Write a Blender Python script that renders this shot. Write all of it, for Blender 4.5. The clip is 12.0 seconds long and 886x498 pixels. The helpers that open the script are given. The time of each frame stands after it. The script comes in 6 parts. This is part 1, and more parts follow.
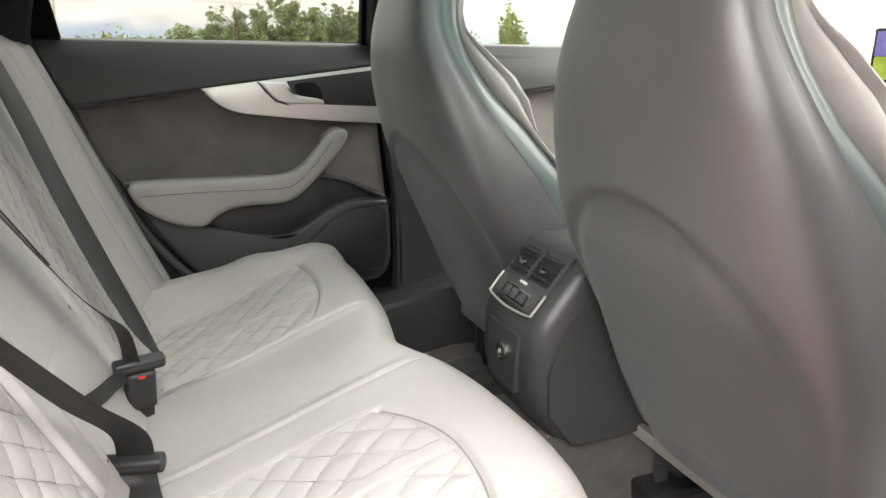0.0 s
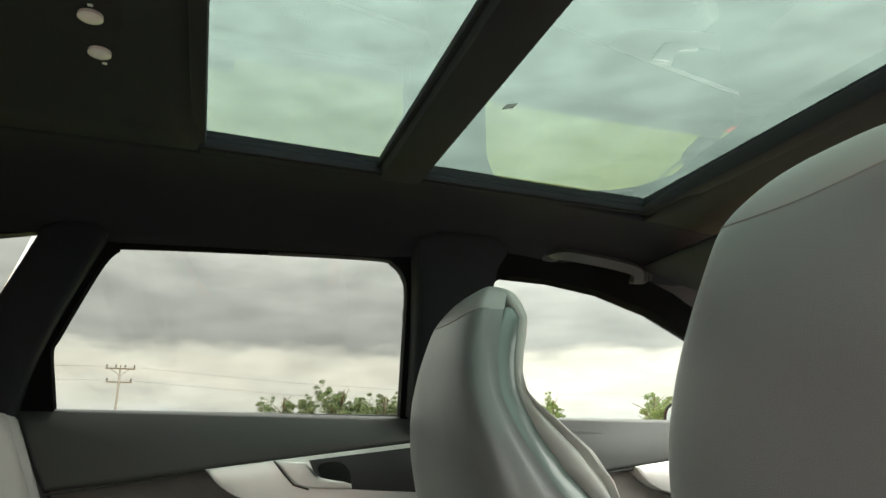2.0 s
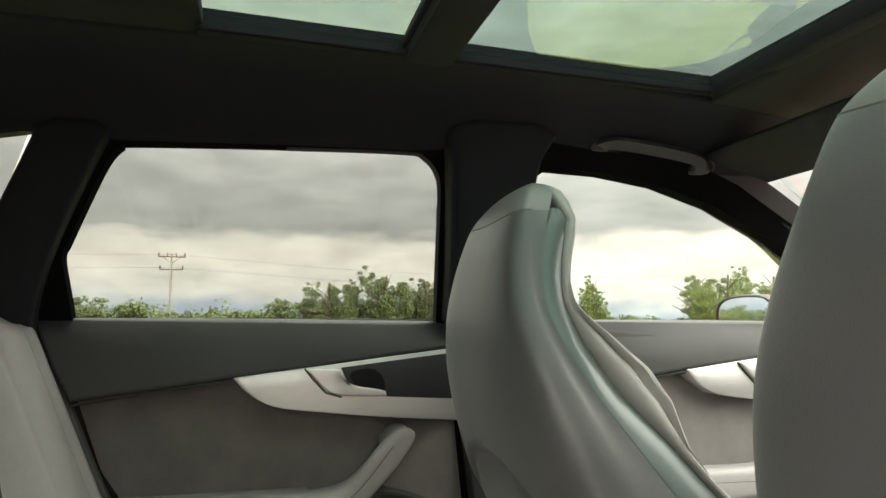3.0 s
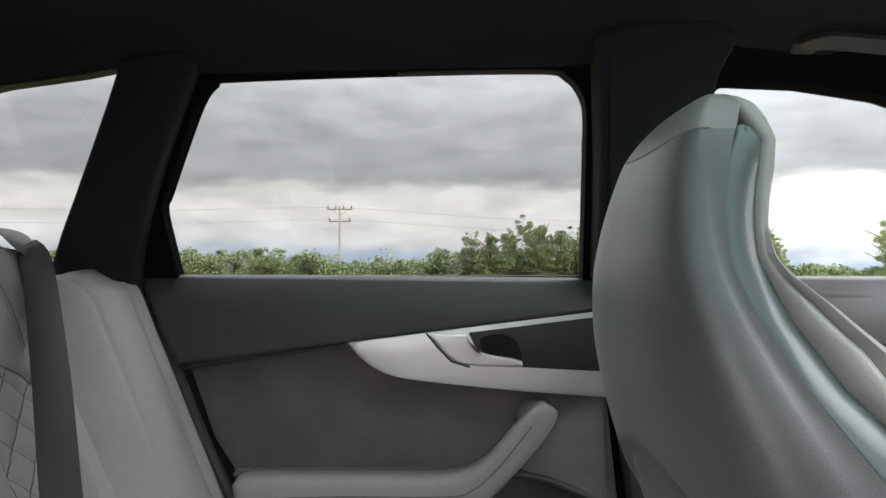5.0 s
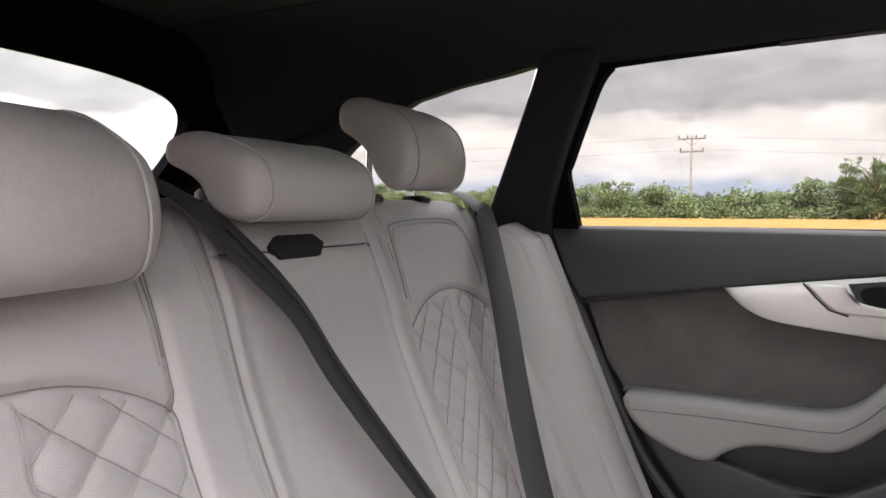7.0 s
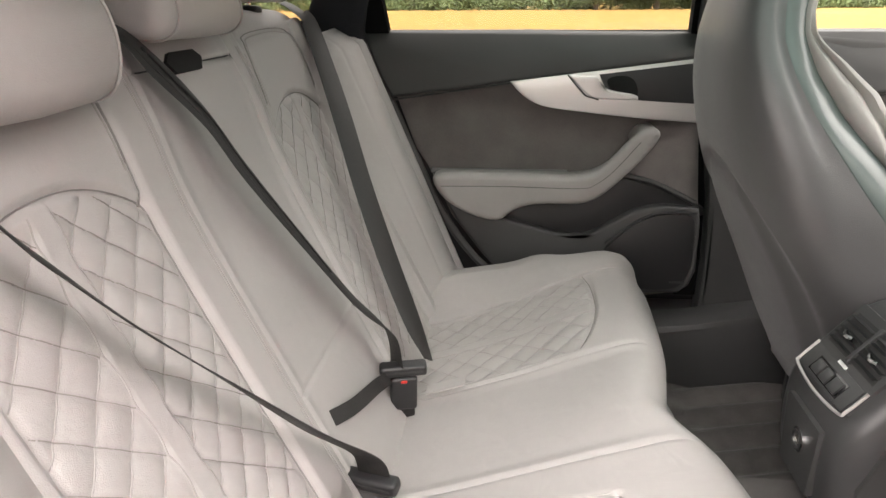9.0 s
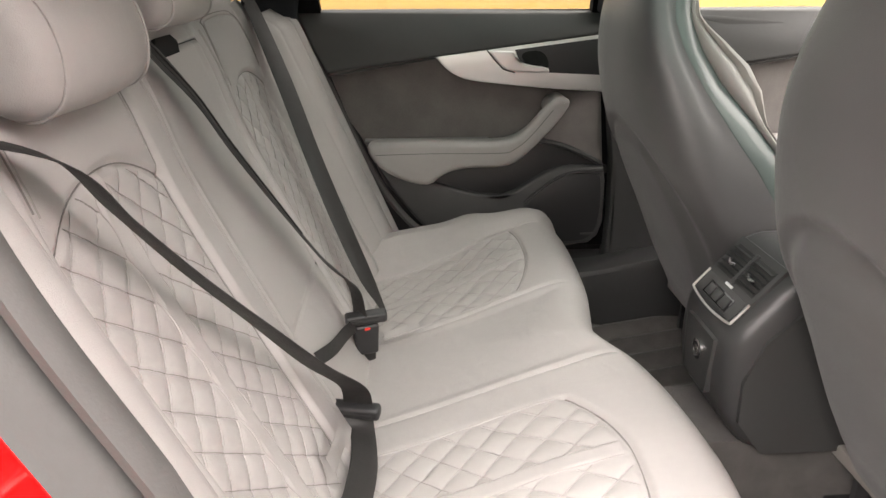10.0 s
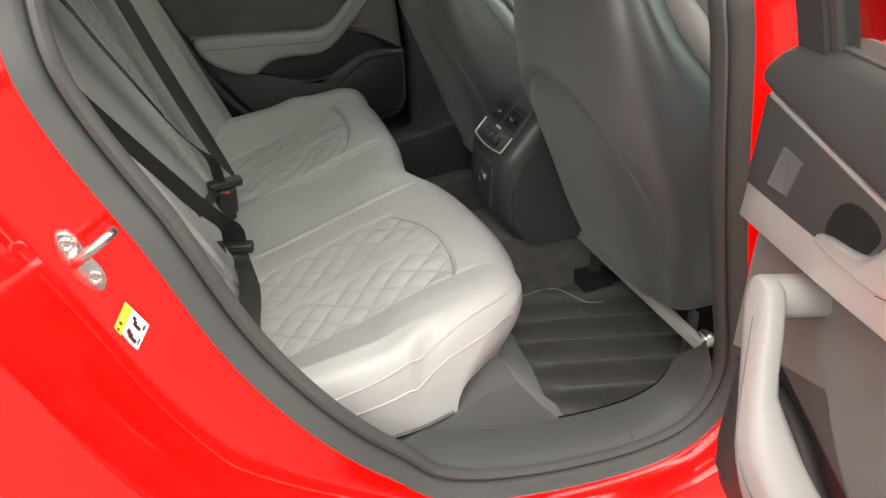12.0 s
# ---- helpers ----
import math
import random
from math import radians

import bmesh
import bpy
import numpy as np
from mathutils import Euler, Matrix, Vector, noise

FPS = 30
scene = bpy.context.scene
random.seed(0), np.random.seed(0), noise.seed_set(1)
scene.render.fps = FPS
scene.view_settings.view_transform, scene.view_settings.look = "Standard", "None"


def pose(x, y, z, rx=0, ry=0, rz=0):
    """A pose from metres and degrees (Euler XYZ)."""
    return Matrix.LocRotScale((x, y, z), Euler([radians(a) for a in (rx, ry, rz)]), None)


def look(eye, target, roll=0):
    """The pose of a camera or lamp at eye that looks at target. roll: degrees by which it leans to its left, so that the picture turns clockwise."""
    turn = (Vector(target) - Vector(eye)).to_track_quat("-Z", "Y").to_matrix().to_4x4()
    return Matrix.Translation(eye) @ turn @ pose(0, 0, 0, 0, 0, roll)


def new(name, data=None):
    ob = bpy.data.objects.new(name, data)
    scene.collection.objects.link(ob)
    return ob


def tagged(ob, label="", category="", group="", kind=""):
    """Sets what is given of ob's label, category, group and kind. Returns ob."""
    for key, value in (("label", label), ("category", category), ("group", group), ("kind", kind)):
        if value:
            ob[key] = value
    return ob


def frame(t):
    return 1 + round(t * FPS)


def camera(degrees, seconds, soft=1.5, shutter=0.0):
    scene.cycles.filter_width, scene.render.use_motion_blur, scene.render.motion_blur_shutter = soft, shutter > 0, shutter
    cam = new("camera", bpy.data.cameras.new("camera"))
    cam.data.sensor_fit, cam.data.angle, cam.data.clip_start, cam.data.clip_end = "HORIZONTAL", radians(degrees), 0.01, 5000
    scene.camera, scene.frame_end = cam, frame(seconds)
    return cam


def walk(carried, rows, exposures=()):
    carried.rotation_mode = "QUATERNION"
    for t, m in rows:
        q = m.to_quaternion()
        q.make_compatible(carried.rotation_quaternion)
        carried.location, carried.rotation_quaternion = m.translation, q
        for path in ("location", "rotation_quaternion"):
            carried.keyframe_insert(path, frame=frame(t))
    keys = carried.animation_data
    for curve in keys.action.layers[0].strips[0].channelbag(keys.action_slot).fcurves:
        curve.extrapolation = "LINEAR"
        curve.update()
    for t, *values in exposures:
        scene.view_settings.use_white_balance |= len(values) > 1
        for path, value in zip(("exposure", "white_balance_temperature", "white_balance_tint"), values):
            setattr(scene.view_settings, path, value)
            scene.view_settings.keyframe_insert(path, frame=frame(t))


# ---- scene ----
PATH = [
    (0, (0.26, -1.045, 1.015), (0.984, 0.742, 0.485), 0.4),
    (0.5, (0.295, -0.965, 1.012), (0.928, 0.914, 0.751), -0.3),
    (1, (0.295, -0.886, 0.989), (0.911, 1.016, 1.004), 0.0),
    (1.5, (0.318, -0.831, 0.981), (0.934, 1.049, 1.281), 0.1),
    (2, (0.343, -0.777, 0.987), (0.956, 1.047, 1.532), 0.2),
    (2.5, (0.361, -0.724, 1.02), (0.959, 1.119, 1.517), -0.1),
    (3, (0.388, -0.657, 1.035), (0.912, 1.26, 1.259), -0.0),
    (3.2, (0.396, -0.639, 1.038), (0.88, 1.297, 1.169), -0.1),
    (4.8, (0.463, -0.475, 1.046), (0.632, 1.516, 1.121), 0.1),
    (5, (0.468, -0.439, 1.051), (0.548, 1.557, 1.128), 0.1),
    (5.5, (0.451, -0.397, 1.058), (0.015, 1.553, 1.142), 0.0),
    (6, (0.456, -0.45, 1.086), (-0.396, 1.356, 1.183), 0.2),
    (6.5, (0.45, -0.577, 1.104), (-0.448, 1.21, 1.135), 0.2),
    (7, (0.444, -0.675, 1.088), (-0.422, 1.124, 0.972), 0.0),
    (7.5, (0.438, -0.743, 1.101), (-0.22, 1.104, 0.708), -0.2),
    (7.7, (0.432, -0.755, 1.111), (-0.132, 1.107, 0.648), -0.2),
    (9.3, (0.341, -0.97, 1.122), (0.235, 0.90, 0.430), -0.4),
    (9.5, (0.320, -1.001, 1.131), (0.28, 0.87, 0.428), -0.3),
    (10, (0.275, -1.082, 1.148), (0.378, 0.769, 0.399), -0.2),
    (10.5, (0.264, -1.175, 1.156), (0.529, 0.613, 0.301), -0.2),
    (11, (0.25, -1.273, 1.18), (0.653, 0.438, 0.227), -0.1),
    (11.5, (0.209, -1.373, 1.202), (0.693, 0.293, 0.207), -0.0),
    (12, (0.181, -1.464, 1.215), (0.756, 0.167, 0.212), -0.0),
]
cam = camera(65.0, 12.0)
EXPO = [(0.0, 1.66, 6900, 12), (0.5, 1.72, 6800, 12), (1.0, 1.74, 6800, 8), (1.5, 1.34, 7000, 2), (2.0, 1.15, 7000, 2), (3.0, 1.15, 7200, 5), (5.0, 1.17, 6300, 15), (6.5, 1.30, 6300, 23),
        (7.0, 1.52, 6600, 22), (7.7, 1.66, 6950, 18), (9.5, 1.60, 7150, 18), (10.5, 1.32, 7250, 17), (11.3, 0.98, 7100, 12), (12.0, 0.68, 6950, 7)]
walk(cam, [(t, look(e, g, r)) for t, e, g, r in PATH], EXPO)

# ---------------------------------------------------------------- light
SUN_DIR = Vector((-0.35, -0.36, -0.87)).normalized()
world = bpy.data.worlds.new("sky")
world.use_nodes = True
scene.world = world
wn, wl = world.node_tree.nodes, world.node_tree.links
bg = wn["Background"]
tc = wn.new("ShaderNodeTexCoord")
sep = wn.new("ShaderNodeSeparateXYZ")
wl.new(tc.outputs["Generated"], sep.inputs[0])
stretch = wn.new("ShaderNodeMapping")
stretch.inputs["Scale"].default_value = (2.2, 2.2, 7.0)
wl.new(tc.outputs["Generated"], stretch.inputs[0])
cn = wn.new("ShaderNodeTexNoise")
cn.inputs["Scale"].default_value, cn.inputs["Detail"].default_value, cn.inputs["Roughness"].default_value = 4.2, 8, 0.55
wl.new(stretch.outputs[0], cn.inputs["Vector"])
wob = wn.new("ShaderNodeMath")
wob.operation = "MULTIPLY_ADD"
wob.inputs[1].default_value, wob.inputs[2].default_value = 0.075, -0.0375
wl.new(cn.outputs["Fac"], wob.inputs[0])
hgt = wn.new("ShaderNodeMath")
hgt.operation = "ADD"
wl.new(sep.outputs["Z"], hgt.inputs[0])
wl.new(wob.outputs[0], hgt.inputs[1])
ramp = wn.new("ShaderNodeValToRGB")
els = ramp.color_ramp.elements
els[0].position, els[0].color = 0.0, (0.42, 0.50, 0.62, 1)
els[1].position, els[1].color = 1.0, (3.0, 3.05, 3.1, 1)
for p, c in ((0.022, (0.45, 0.53, 0.66)), (0.05, (0.80, 0.78, 0.76)), (0.095, (0.90, 0.84, 0.78)), (0.118, (0.80, 0.76, 0.71)),
             (0.135, (0.42, 0.415, 0.41)), (0.20, (0.50, 0.495, 0.49)), (0.30, (0.85, 0.85, 0.84)), (0.5, (1.8, 1.81, 1.83))):
    e = els.new(p)
    e.color = (*c, 1)
wl.new(hgt.outputs[0], ramp.inputs[0])
cn2 = wn.new("ShaderNodeTexNoise")
cn2.inputs["Scale"].default_value, cn2.inputs["Detail"].default_value = 5.0, 7
wl.new(stretch.outputs[0], cn2.inputs["Vector"])
streak = wn.new("ShaderNodeMapRange")
streak.inputs[1].default_value, streak.inputs[2].default_value, streak.inputs[3].default_value, streak.inputs[4].default_value = 0.3, 0.7, 0.82, 1.18
wl.new(cn2.outputs["Fac"], streak.inputs[0])
cloud = wn.new("ShaderNodeVectorMath")
cloud.operation = "SCALE"
wl.new(ramp.outputs[0], cloud.inputs[0])
# sky brightened low on the unseen right side, added to light the interior
side_ = wn.new("ShaderNodeVectorMath")
side_.operation = "DOT_PRODUCT"
side_.inputs[1].default_value = Vector((0.35, -0.85, 0.35)).normalized()
wl.new(tc.outputs["Generated"], side_.inputs[0])
glow = wn.new("ShaderNodeMapRange")
glow.interpolation_type = "SMOOTHSTEP"
glow.inputs[1].default_value, glow.inputs[2].default_value, glow.inputs[3].default_value, glow.inputs[4].default_value = -0.1, 1.0, 1.0, 2.7
wl.new(side_.outputs["Value"], glow.inputs[0])
gain = wn.new("ShaderNodeMath")
gain.operation = "MULTIPLY"
wl.new(streak.outputs[0], gain.inputs[0])
wl.new(glow.outputs[0], gain.inputs[1])
wl.new(gain.outputs[0], cloud.inputs["Scale"])
air = wn.new("ShaderNodeTexSky")
air.sky_type, air.sun_disc = "NISHITA", False
air.sun_elevation, air.sun_rotation = math.asin(-SUN_DIR.z), math.atan2(-SUN_DIR.x, -SUN_DIR.y)
airs = wn.new("ShaderNodeVectorMath")
airs.operation = "SCALE"
airs.inputs["Scale"].default_value = 0.08
wl.new(air.outputs[0], airs.inputs[0])
blend = wn.new("ShaderNodeMix")
blend.data_type = "RGBA"
blend.inputs[0].default_value = 0.92
wl.new(airs.outputs[0], blend.inputs[6])
wl.new(cloud.outputs[0], blend.inputs[7])
wl.new(blend.outputs[2], bg.inputs[0])
bg.inputs[1].default_value = 1.05

sun = new("sun", bpy.data.lights.new("sun", "SUN"))
sun.data.energy, sun.data.angle, sun.data.color = 0.9, radians(40), (1.0, 0.97, 0.92)
sun.rotation_euler = SUN_DIR.to_track_quat("-Z", "Y").to_euler()


# ---------------------------------------------------------------- materials
def mat(name, color, rough=0.5, metal=0.0, var=0.12, vscale=6.0, grain=0.0, gscale=400.0, coat=0.0, spec=0.5, sheen=0.0, stretch=(1, 1, 1), gtype="NOISE", rvar=0.08, wrinkle=0.0):
    """A surface: colour with soft variation at two scales, roughness variation and a fine relief."""
    m = bpy.data.materials.new(name)
    m.use_nodes = True
    n, l = m.node_tree.nodes, m.node_tree.links
    b = n["Principled BSDF"]
    b.inputs["Metallic"].default_value = metal
    b.inputs["Coat Weight"].default_value = coat
    b.inputs["Coat Roughness"].default_value = 0.04
    b.inputs["Specular IOR Level"].default_value = spec
    b.inputs["Sheen Weight"].default_value = sheen
    c = n.new("ShaderNodeTexCoord")
    mp = n.new("ShaderNodeMapping")
    mp.inputs["Scale"].default_value = stretch
    l.new(c.outputs["Object"], mp.inputs[0])
    a = n.new("ShaderNodeTexNoise")
    a.inputs["Scale"].default_value, a.inputs["Detail"].default_value = vscale, 5
    l.new(mp.outputs[0], a.inputs["Vector"])
    f = n.new("ShaderNodeTexNoise")
    f.inputs["Scale"].default_value, f.inputs["Detail"].default_value = vscale * 18, 3
    l.new(mp.outputs[0], f.inputs["Vector"])
    mix = n.new("ShaderNodeMath")
    mix.operation = "MULTIPLY_ADD"
    mix.inputs[1].default_value = 0.4
    l.new(f.outputs["Fac"], mix.inputs[0])
    l.new(a.outputs["Fac"], mix.inputs[2])
    r = n.new("ShaderNodeMapRange")
    r.inputs[1].default_value, r.inputs[2].default_value, r.inputs[3].default_value, r.inputs[4].default_value = 0.4, 1.0, 1 - var, 1 + var
    l.new(mix.outputs[0], r.inputs[0])
    s = n.new("ShaderNodeVectorMath")
    s.operation = "SCALE"
    s.inputs[0].default_value = color
    l.new(r.outputs[0], s.inputs["Scale"])
    l.new(s.outputs[0], b.inputs["Base Color"])
    rr = n.new("ShaderNodeMapRange")
    rr.inputs[1].default_value, rr.inputs[2].default_value, rr.inputs[3].default_value, rr.inputs[4].default_value = 0.4, 1.0, max(rough - rvar, 0), rough + rvar
    l.new(mix.outputs[0], rr.inputs[0])
    l.new(rr.outputs[0], b.inputs["Roughness"])
    if grain:
        g = n.new("ShaderNodeTexVoronoi" if gtype == "VORONOI" else "ShaderNodeTexNoise")
        g.inputs["Scale"].default_value = gscale
        l.new(mp.outputs[0], g.inputs["Vector"])
        bp = n.new("ShaderNodeBump")
        bp.inputs["Strength"].default_value, bp.inputs["Distance"].default_value = grain, 0.001
        l.new(g.outputs[0], bp.inputs["Height"])
        if wrinkle:
            wr = n.new("ShaderNodeTexNoise")
            wr.inputs["Scale"].default_value, wr.inputs["Detail"].default_value, wr.inputs["Distortion"].default_value = 16, 4, 0.6
            l.new(mp.outputs[0], wr.inputs["Vector"])
            soft_ = n.new("ShaderNodeBump")
            soft_.inputs["Strength"].default_value, soft_.inputs["Distance"].default_value = wrinkle, 0.012
            l.new(wr.outputs[0], soft_.inputs["Height"])
            l.new(soft_.outputs[0], bp.inputs["Normal"])
        l.new(bp.outputs[0], b.inputs["Normal"])
    return m


def glass(name, tint, gloss=0.9):
    """A thin pane: tinted, clear to look through, mirror-like at a slant."""
    m = bpy.data.materials.new(name)
    m.use_nodes = True
    n, l = m.node_tree.nodes, m.node_tree.links
    n.remove(n["Principled BSDF"])
    t = n.new("ShaderNodeBsdfTransparent")
    t.inputs[0].default_value = (*tint, 1)
    g = n.new("ShaderNodeBsdfGlossy")
    g.inputs["Roughness"].default_value = 0.0
    g.inputs[0].default_value = (gloss, gloss, gloss, 1)
    f = n.new("ShaderNodeLayerWeight")
    f.inputs[0].default_value = 0.5
    p = n.new("ShaderNodeMath")
    p.operation = "POWER"
    p.inputs[1].default_value = 4.0
    l.new(f.outputs["Facing"], p.inputs[0])
    k = n.new("ShaderNodeMath")
    k.operation = "MULTIPLY_ADD"
    k.inputs[1].default_value, k.inputs[2].default_value = 0.9, 0.022
    l.new(p.outputs[0], k.inputs[0])
    x = n.new("ShaderNodeMixShader")
    l.new(k.outputs[0], x.inputs[0])
    l.new(t.outputs[0], x.inputs[1])
    l.new(g.outputs[0], x.inputs[2])
    l.new(x.outputs[0], n["Material Output"].inputs[0])
    return m


LEATHER = mat("silver_leather", (0.365, 0.348, 0.336), 0.47, wrinkle=0.22, spec=0.35, var=0.06, vscale=5, grain=0.25, gscale=900, gtype="VORONOI")
SHELL = mat("grey_leatherette", (0.066, 0.064, 0.065), 0.40, spec=1.0, sheen=0.25, var=0.10, grain=0.22, gscale=900, gtype="VORONOI")
DASH = mat("charcoal_soft_plastic", (0.052, 0.0525, 0.052), 0.50, var=0.10, grain=0.25, gscale=700)
PLASTIC = mat("black_plastic", (0.019, 0.019, 0.020), 0.45, var=0.12, grain=0.2, gscale=600)
CONSOLE = mat("dark_grey_plastic", (0.052, 0.052, 0.053), 0.36, var=0.10, grain=0.15, gscale=700)
SUEDE = mat("brown_black_suede", (0.150, 0.136, 0.128), 0.9, var=0.22, vscale=14, grain=0.5, gscale=900, sheen=0.25)
CLOTH = mat("black_roof_cloth", (0.0115, 0.0128, 0.0165), 0.95, var=0.15, grain=0.5, gscale=1200)
CARPET = mat("dark_grey_carpet", (0.085, 0.079, 0.074), 0.97, var=0.35, vscale=22, grain=1.0, gscale=900, sheen=0.2)
ALU = mat("brushed_aluminium", (0.74, 0.72, 0.70), 0.38, metal=0.75, var=0.05, vscale=30, grain=0.12, gscale=500, stretch=(0.05, 1, 1))
CHROME = mat("chrome", (0.85, 0.85, 0.85), 0.10, metal=1.0, var=0.03)
STEEL = mat("zinc_plated_steel", (0.62, 0.60, 0.57), 0.24, metal=1.0, var=0.12, vscale=40)
GLOSS = mat("gloss_black", (0.008, 0.008, 0.009), 0.10, var=0.1, coat=0.5)
HEADCAP = mat("pale_grey_leather", (0.21, 0.20, 0.198), 0.42, spec=0.5, var=0.08, grain=0.22, gscale=900, gtype="VORONOI")
STRIPDARK = mat("dark_green_grey_trim", (0.088, 0.112, 0.106), 0.34, rvar=0.015, var=0.08, coat=0.3)
WEB = mat("belt_webbing", (0.017, 0.016, 0.0155), 0.60, var=0.12, grain=0.6, gscale=260, stretch=(1, 1, 3))
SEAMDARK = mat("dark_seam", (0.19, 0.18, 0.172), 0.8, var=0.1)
ARMREST = mat("grey_vinyl", (0.33, 0.315, 0.302), 0.45, wrinkle=0.12, var=0.06, vscale=5, grain=0.25, gscale=900, gtype="VORONOI")
FRONTLEATHER = mat("shaded_silver_leather", (0.36, 0.342, 0.325), 0.42, wrinkle=0.25, spec=0.35, var=0.06, vscale=5, grain=0.25, gscale=900, gtype="VORONOI")
MATTBLACK = mat("matt_black_trim", (0.008, 0.008, 0.0085), 0.95, spec=0.0)
DEEP = mat("deep_black", (0.004, 0.004, 0.004), 0.95)
RUBBER = mat("grey_rubber_seal", (0.058, 0.057, 0.055), 0.62, var=0.14, grain=0.3, gscale=300)
PAINT = mat("red_car_paint", (0.88, 0.003, 0.003), 0.34, var=0.03, coat=1.0, rvar=0.02, spec=0.15)
THREAD = mat("pale_thread", (0.42, 0.40, 0.38), 0.7, var=0.1)
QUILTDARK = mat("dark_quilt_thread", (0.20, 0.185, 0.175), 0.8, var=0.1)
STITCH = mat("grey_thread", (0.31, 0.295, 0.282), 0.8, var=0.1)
REDBTN = mat("red_button", (0.6, 0.03, 0.02), 0.4)
YELLOW = mat("yellow_print", (0.75, 0.62, 0.05), 0.4, var=0.05)
WHITE = mat("white_print", (0.75, 0.75, 0.74), 0.4, var=0.05)
BLACKINK = mat("black_print", (0.03, 0.03, 0.03), 0.5)
REDINK = mat("red_print", (0.55, 0.05, 0.05), 0.5)
BEIGE = mat("pale_grey_plastic", (0.42, 0.40, 0.37), 0.5, var=0.08, grain=0.15, gscale=600)
BARK = mat("weathered_wood", (0.16, 0.13, 0.10), 0.9, var=0.3, vscale=2)
POLEWOOD = mat("grey_weathered_pole", (0.30, 0.275, 0.25), 0.9, var=0.3, vscale=2)
LEAF = mat("tree_leaves", (0.120, 0.158, 0.060), 0.75, var=0.45, vscale=0.35)
LEAFB = mat("light_tree_leaves", (0.16, 0.21, 0.07), 0.75, var=0.40, vscale=0.4)
WHEAT = mat("ripe_wheat", (0.259, 0.148, 0.032), 0.95, var=0.14, vscale=0.25, grain=0.6, gscale=30)
CONCRETE = mat("worn_tarmac", (0.10, 0.098, 0.095), 0.9, var=0.3, vscale=1.5, grain=0.6, gscale=120)
GRASS = mat("verge_grass", (0.24, 0.29, 0.06), 0.9, var=0.3, vscale=3, grain=0.8, gscale=60)
CLEAR = glass("clear_glass", (0.78, 0.80, 0.785))
PRIVACY = glass("privacy_glass", (0.63, 0.64, 0.63))
ROOFGLASS = glass("green_roof_glass", (0.112, 0.150, 0.138))
REARGLASS = glass("rear_window_glass", (0.80, 0.82, 0.80))
MIRROR = mat("mirror_glass", (0.9, 0.9, 0.9), 0.02, metal=1.0, var=0.0, rvar=0.0)
LAMPGLASS = mat("lamp_lens", (0.75, 0.70, 0.68), 0.15, var=0.05, coat=0.5)
SCREEN = mat("display_picture", (0.16, 0.14, 0.36), 0.2, var=0.3, vscale=30)
GREENSCREEN = mat("display_map", (0.30, 0.38, 0.06), 0.2, var=0.3, vscale=30)


# ---------------------------------------------------------------- building helpers
def thing(name, at, label, category, group="", kind=""):
    """A top-level Empty at the thing's base."""
    ob = new(name)
    ob.location = at
    ob.empty_display_size = 0.05
    return tagged(ob, label, category, group, kind)


def base(ob):
    o = Vector((0, 0, 0))
    while ob is not None:
        o += ob.location
        ob = ob.parent
    return o


def finish(name, me, material, parent, label="", sharp=40, smooth=True):
    ob = new(name, me)
    me.materials.append(material)
    if smooth:
        me.shade_smooth()
        me.set_sharp_from_angle(angle=radians(sharp))
    if parent is not None:
        me.transform(Matrix.Translation(-base(parent)))
        ob.parent = parent
    return tagged(ob, label) if label else ob


def part(name, bm, material, parent, label="", xf=None, sharp=40, smooth=True):
    """One bmesh, in world coordinates, as one mesh object under a thing or a part."""
    if xf is not None:
        for v in bm.verts:
            v.co = xf(v.co)
    bmesh.ops.recalc_face_normals(bm, faces=bm.faces)
    me = bpy.data.meshes.new(name)
    bm.to_mesh(me)
    bm.free()
    return finish(name, me, material, parent, label, sharp, smooth)


def box(lo, hi, r=0.0, seg=2):
    bm = bmesh.new()
    bmesh.ops.create_cube(bm, size=1)
    for v in bm.verts:
        v.co = [lo[i] + (v.co[i] + .5) * (hi[i] - lo[i]) for i in range(3)]
    if r:
        bmesh.ops.bevel(bm, geom=list(bm.edges), offset=r, segments=seg, affect="EDGES", profile=0.6)
    return bm


def smooth_loop(pts, n=2, closed=True):
    """Chaikin corner cutting of a 2D or 3D outline."""
    pts = [tuple(p) for p in pts]
    for _ in range(n):
        out = []
        m = len(pts)
        for i in range(m if closed else m - 1):
            a, b = pts[i], pts[(i + 1) % m]
            out.append(tuple(a[k] * .75 + b[k] * .25 for k in range(len(a))))
            out.append(tuple(a[k] * .25 + b[k] * .75 for k in range(len(a))))
        pts = out if closed else [pts[0], *out, pts[-1]]
    return pts


def inset(outline, d):
    """The outline moved inward by d."""
    k = len(outline)
    area = sum(outline[i][0] * outline[(i + 1) % k][1] - outline[(i + 1) % k][0] * outline[i][1] for i in range(k))
    s = 1 if area > 0 else -1
    out = []
    for i in range(k):
        a, b, c = Vector(outline[i - 1]), Vector(outline[i]), Vector(outline[(i + 1) % k])
        e, f = b - a, c - b
        e = e.normalized() if e.length > 1e-7 else f.normalized()
        f = f.normalized() if f.length > 1e-7 else e
        n = Vector((-e.y - f.y, e.x + f.x)) * s
        n = n.normalized() if n.length > 1e-6 else Vector((-e.y, e.x)) * s
        m = min(1 / max(n.dot(Vector((-e.y, e.x)) * s), .5), 1.6)
        out.append(tuple(b + n * d * m))
    return out


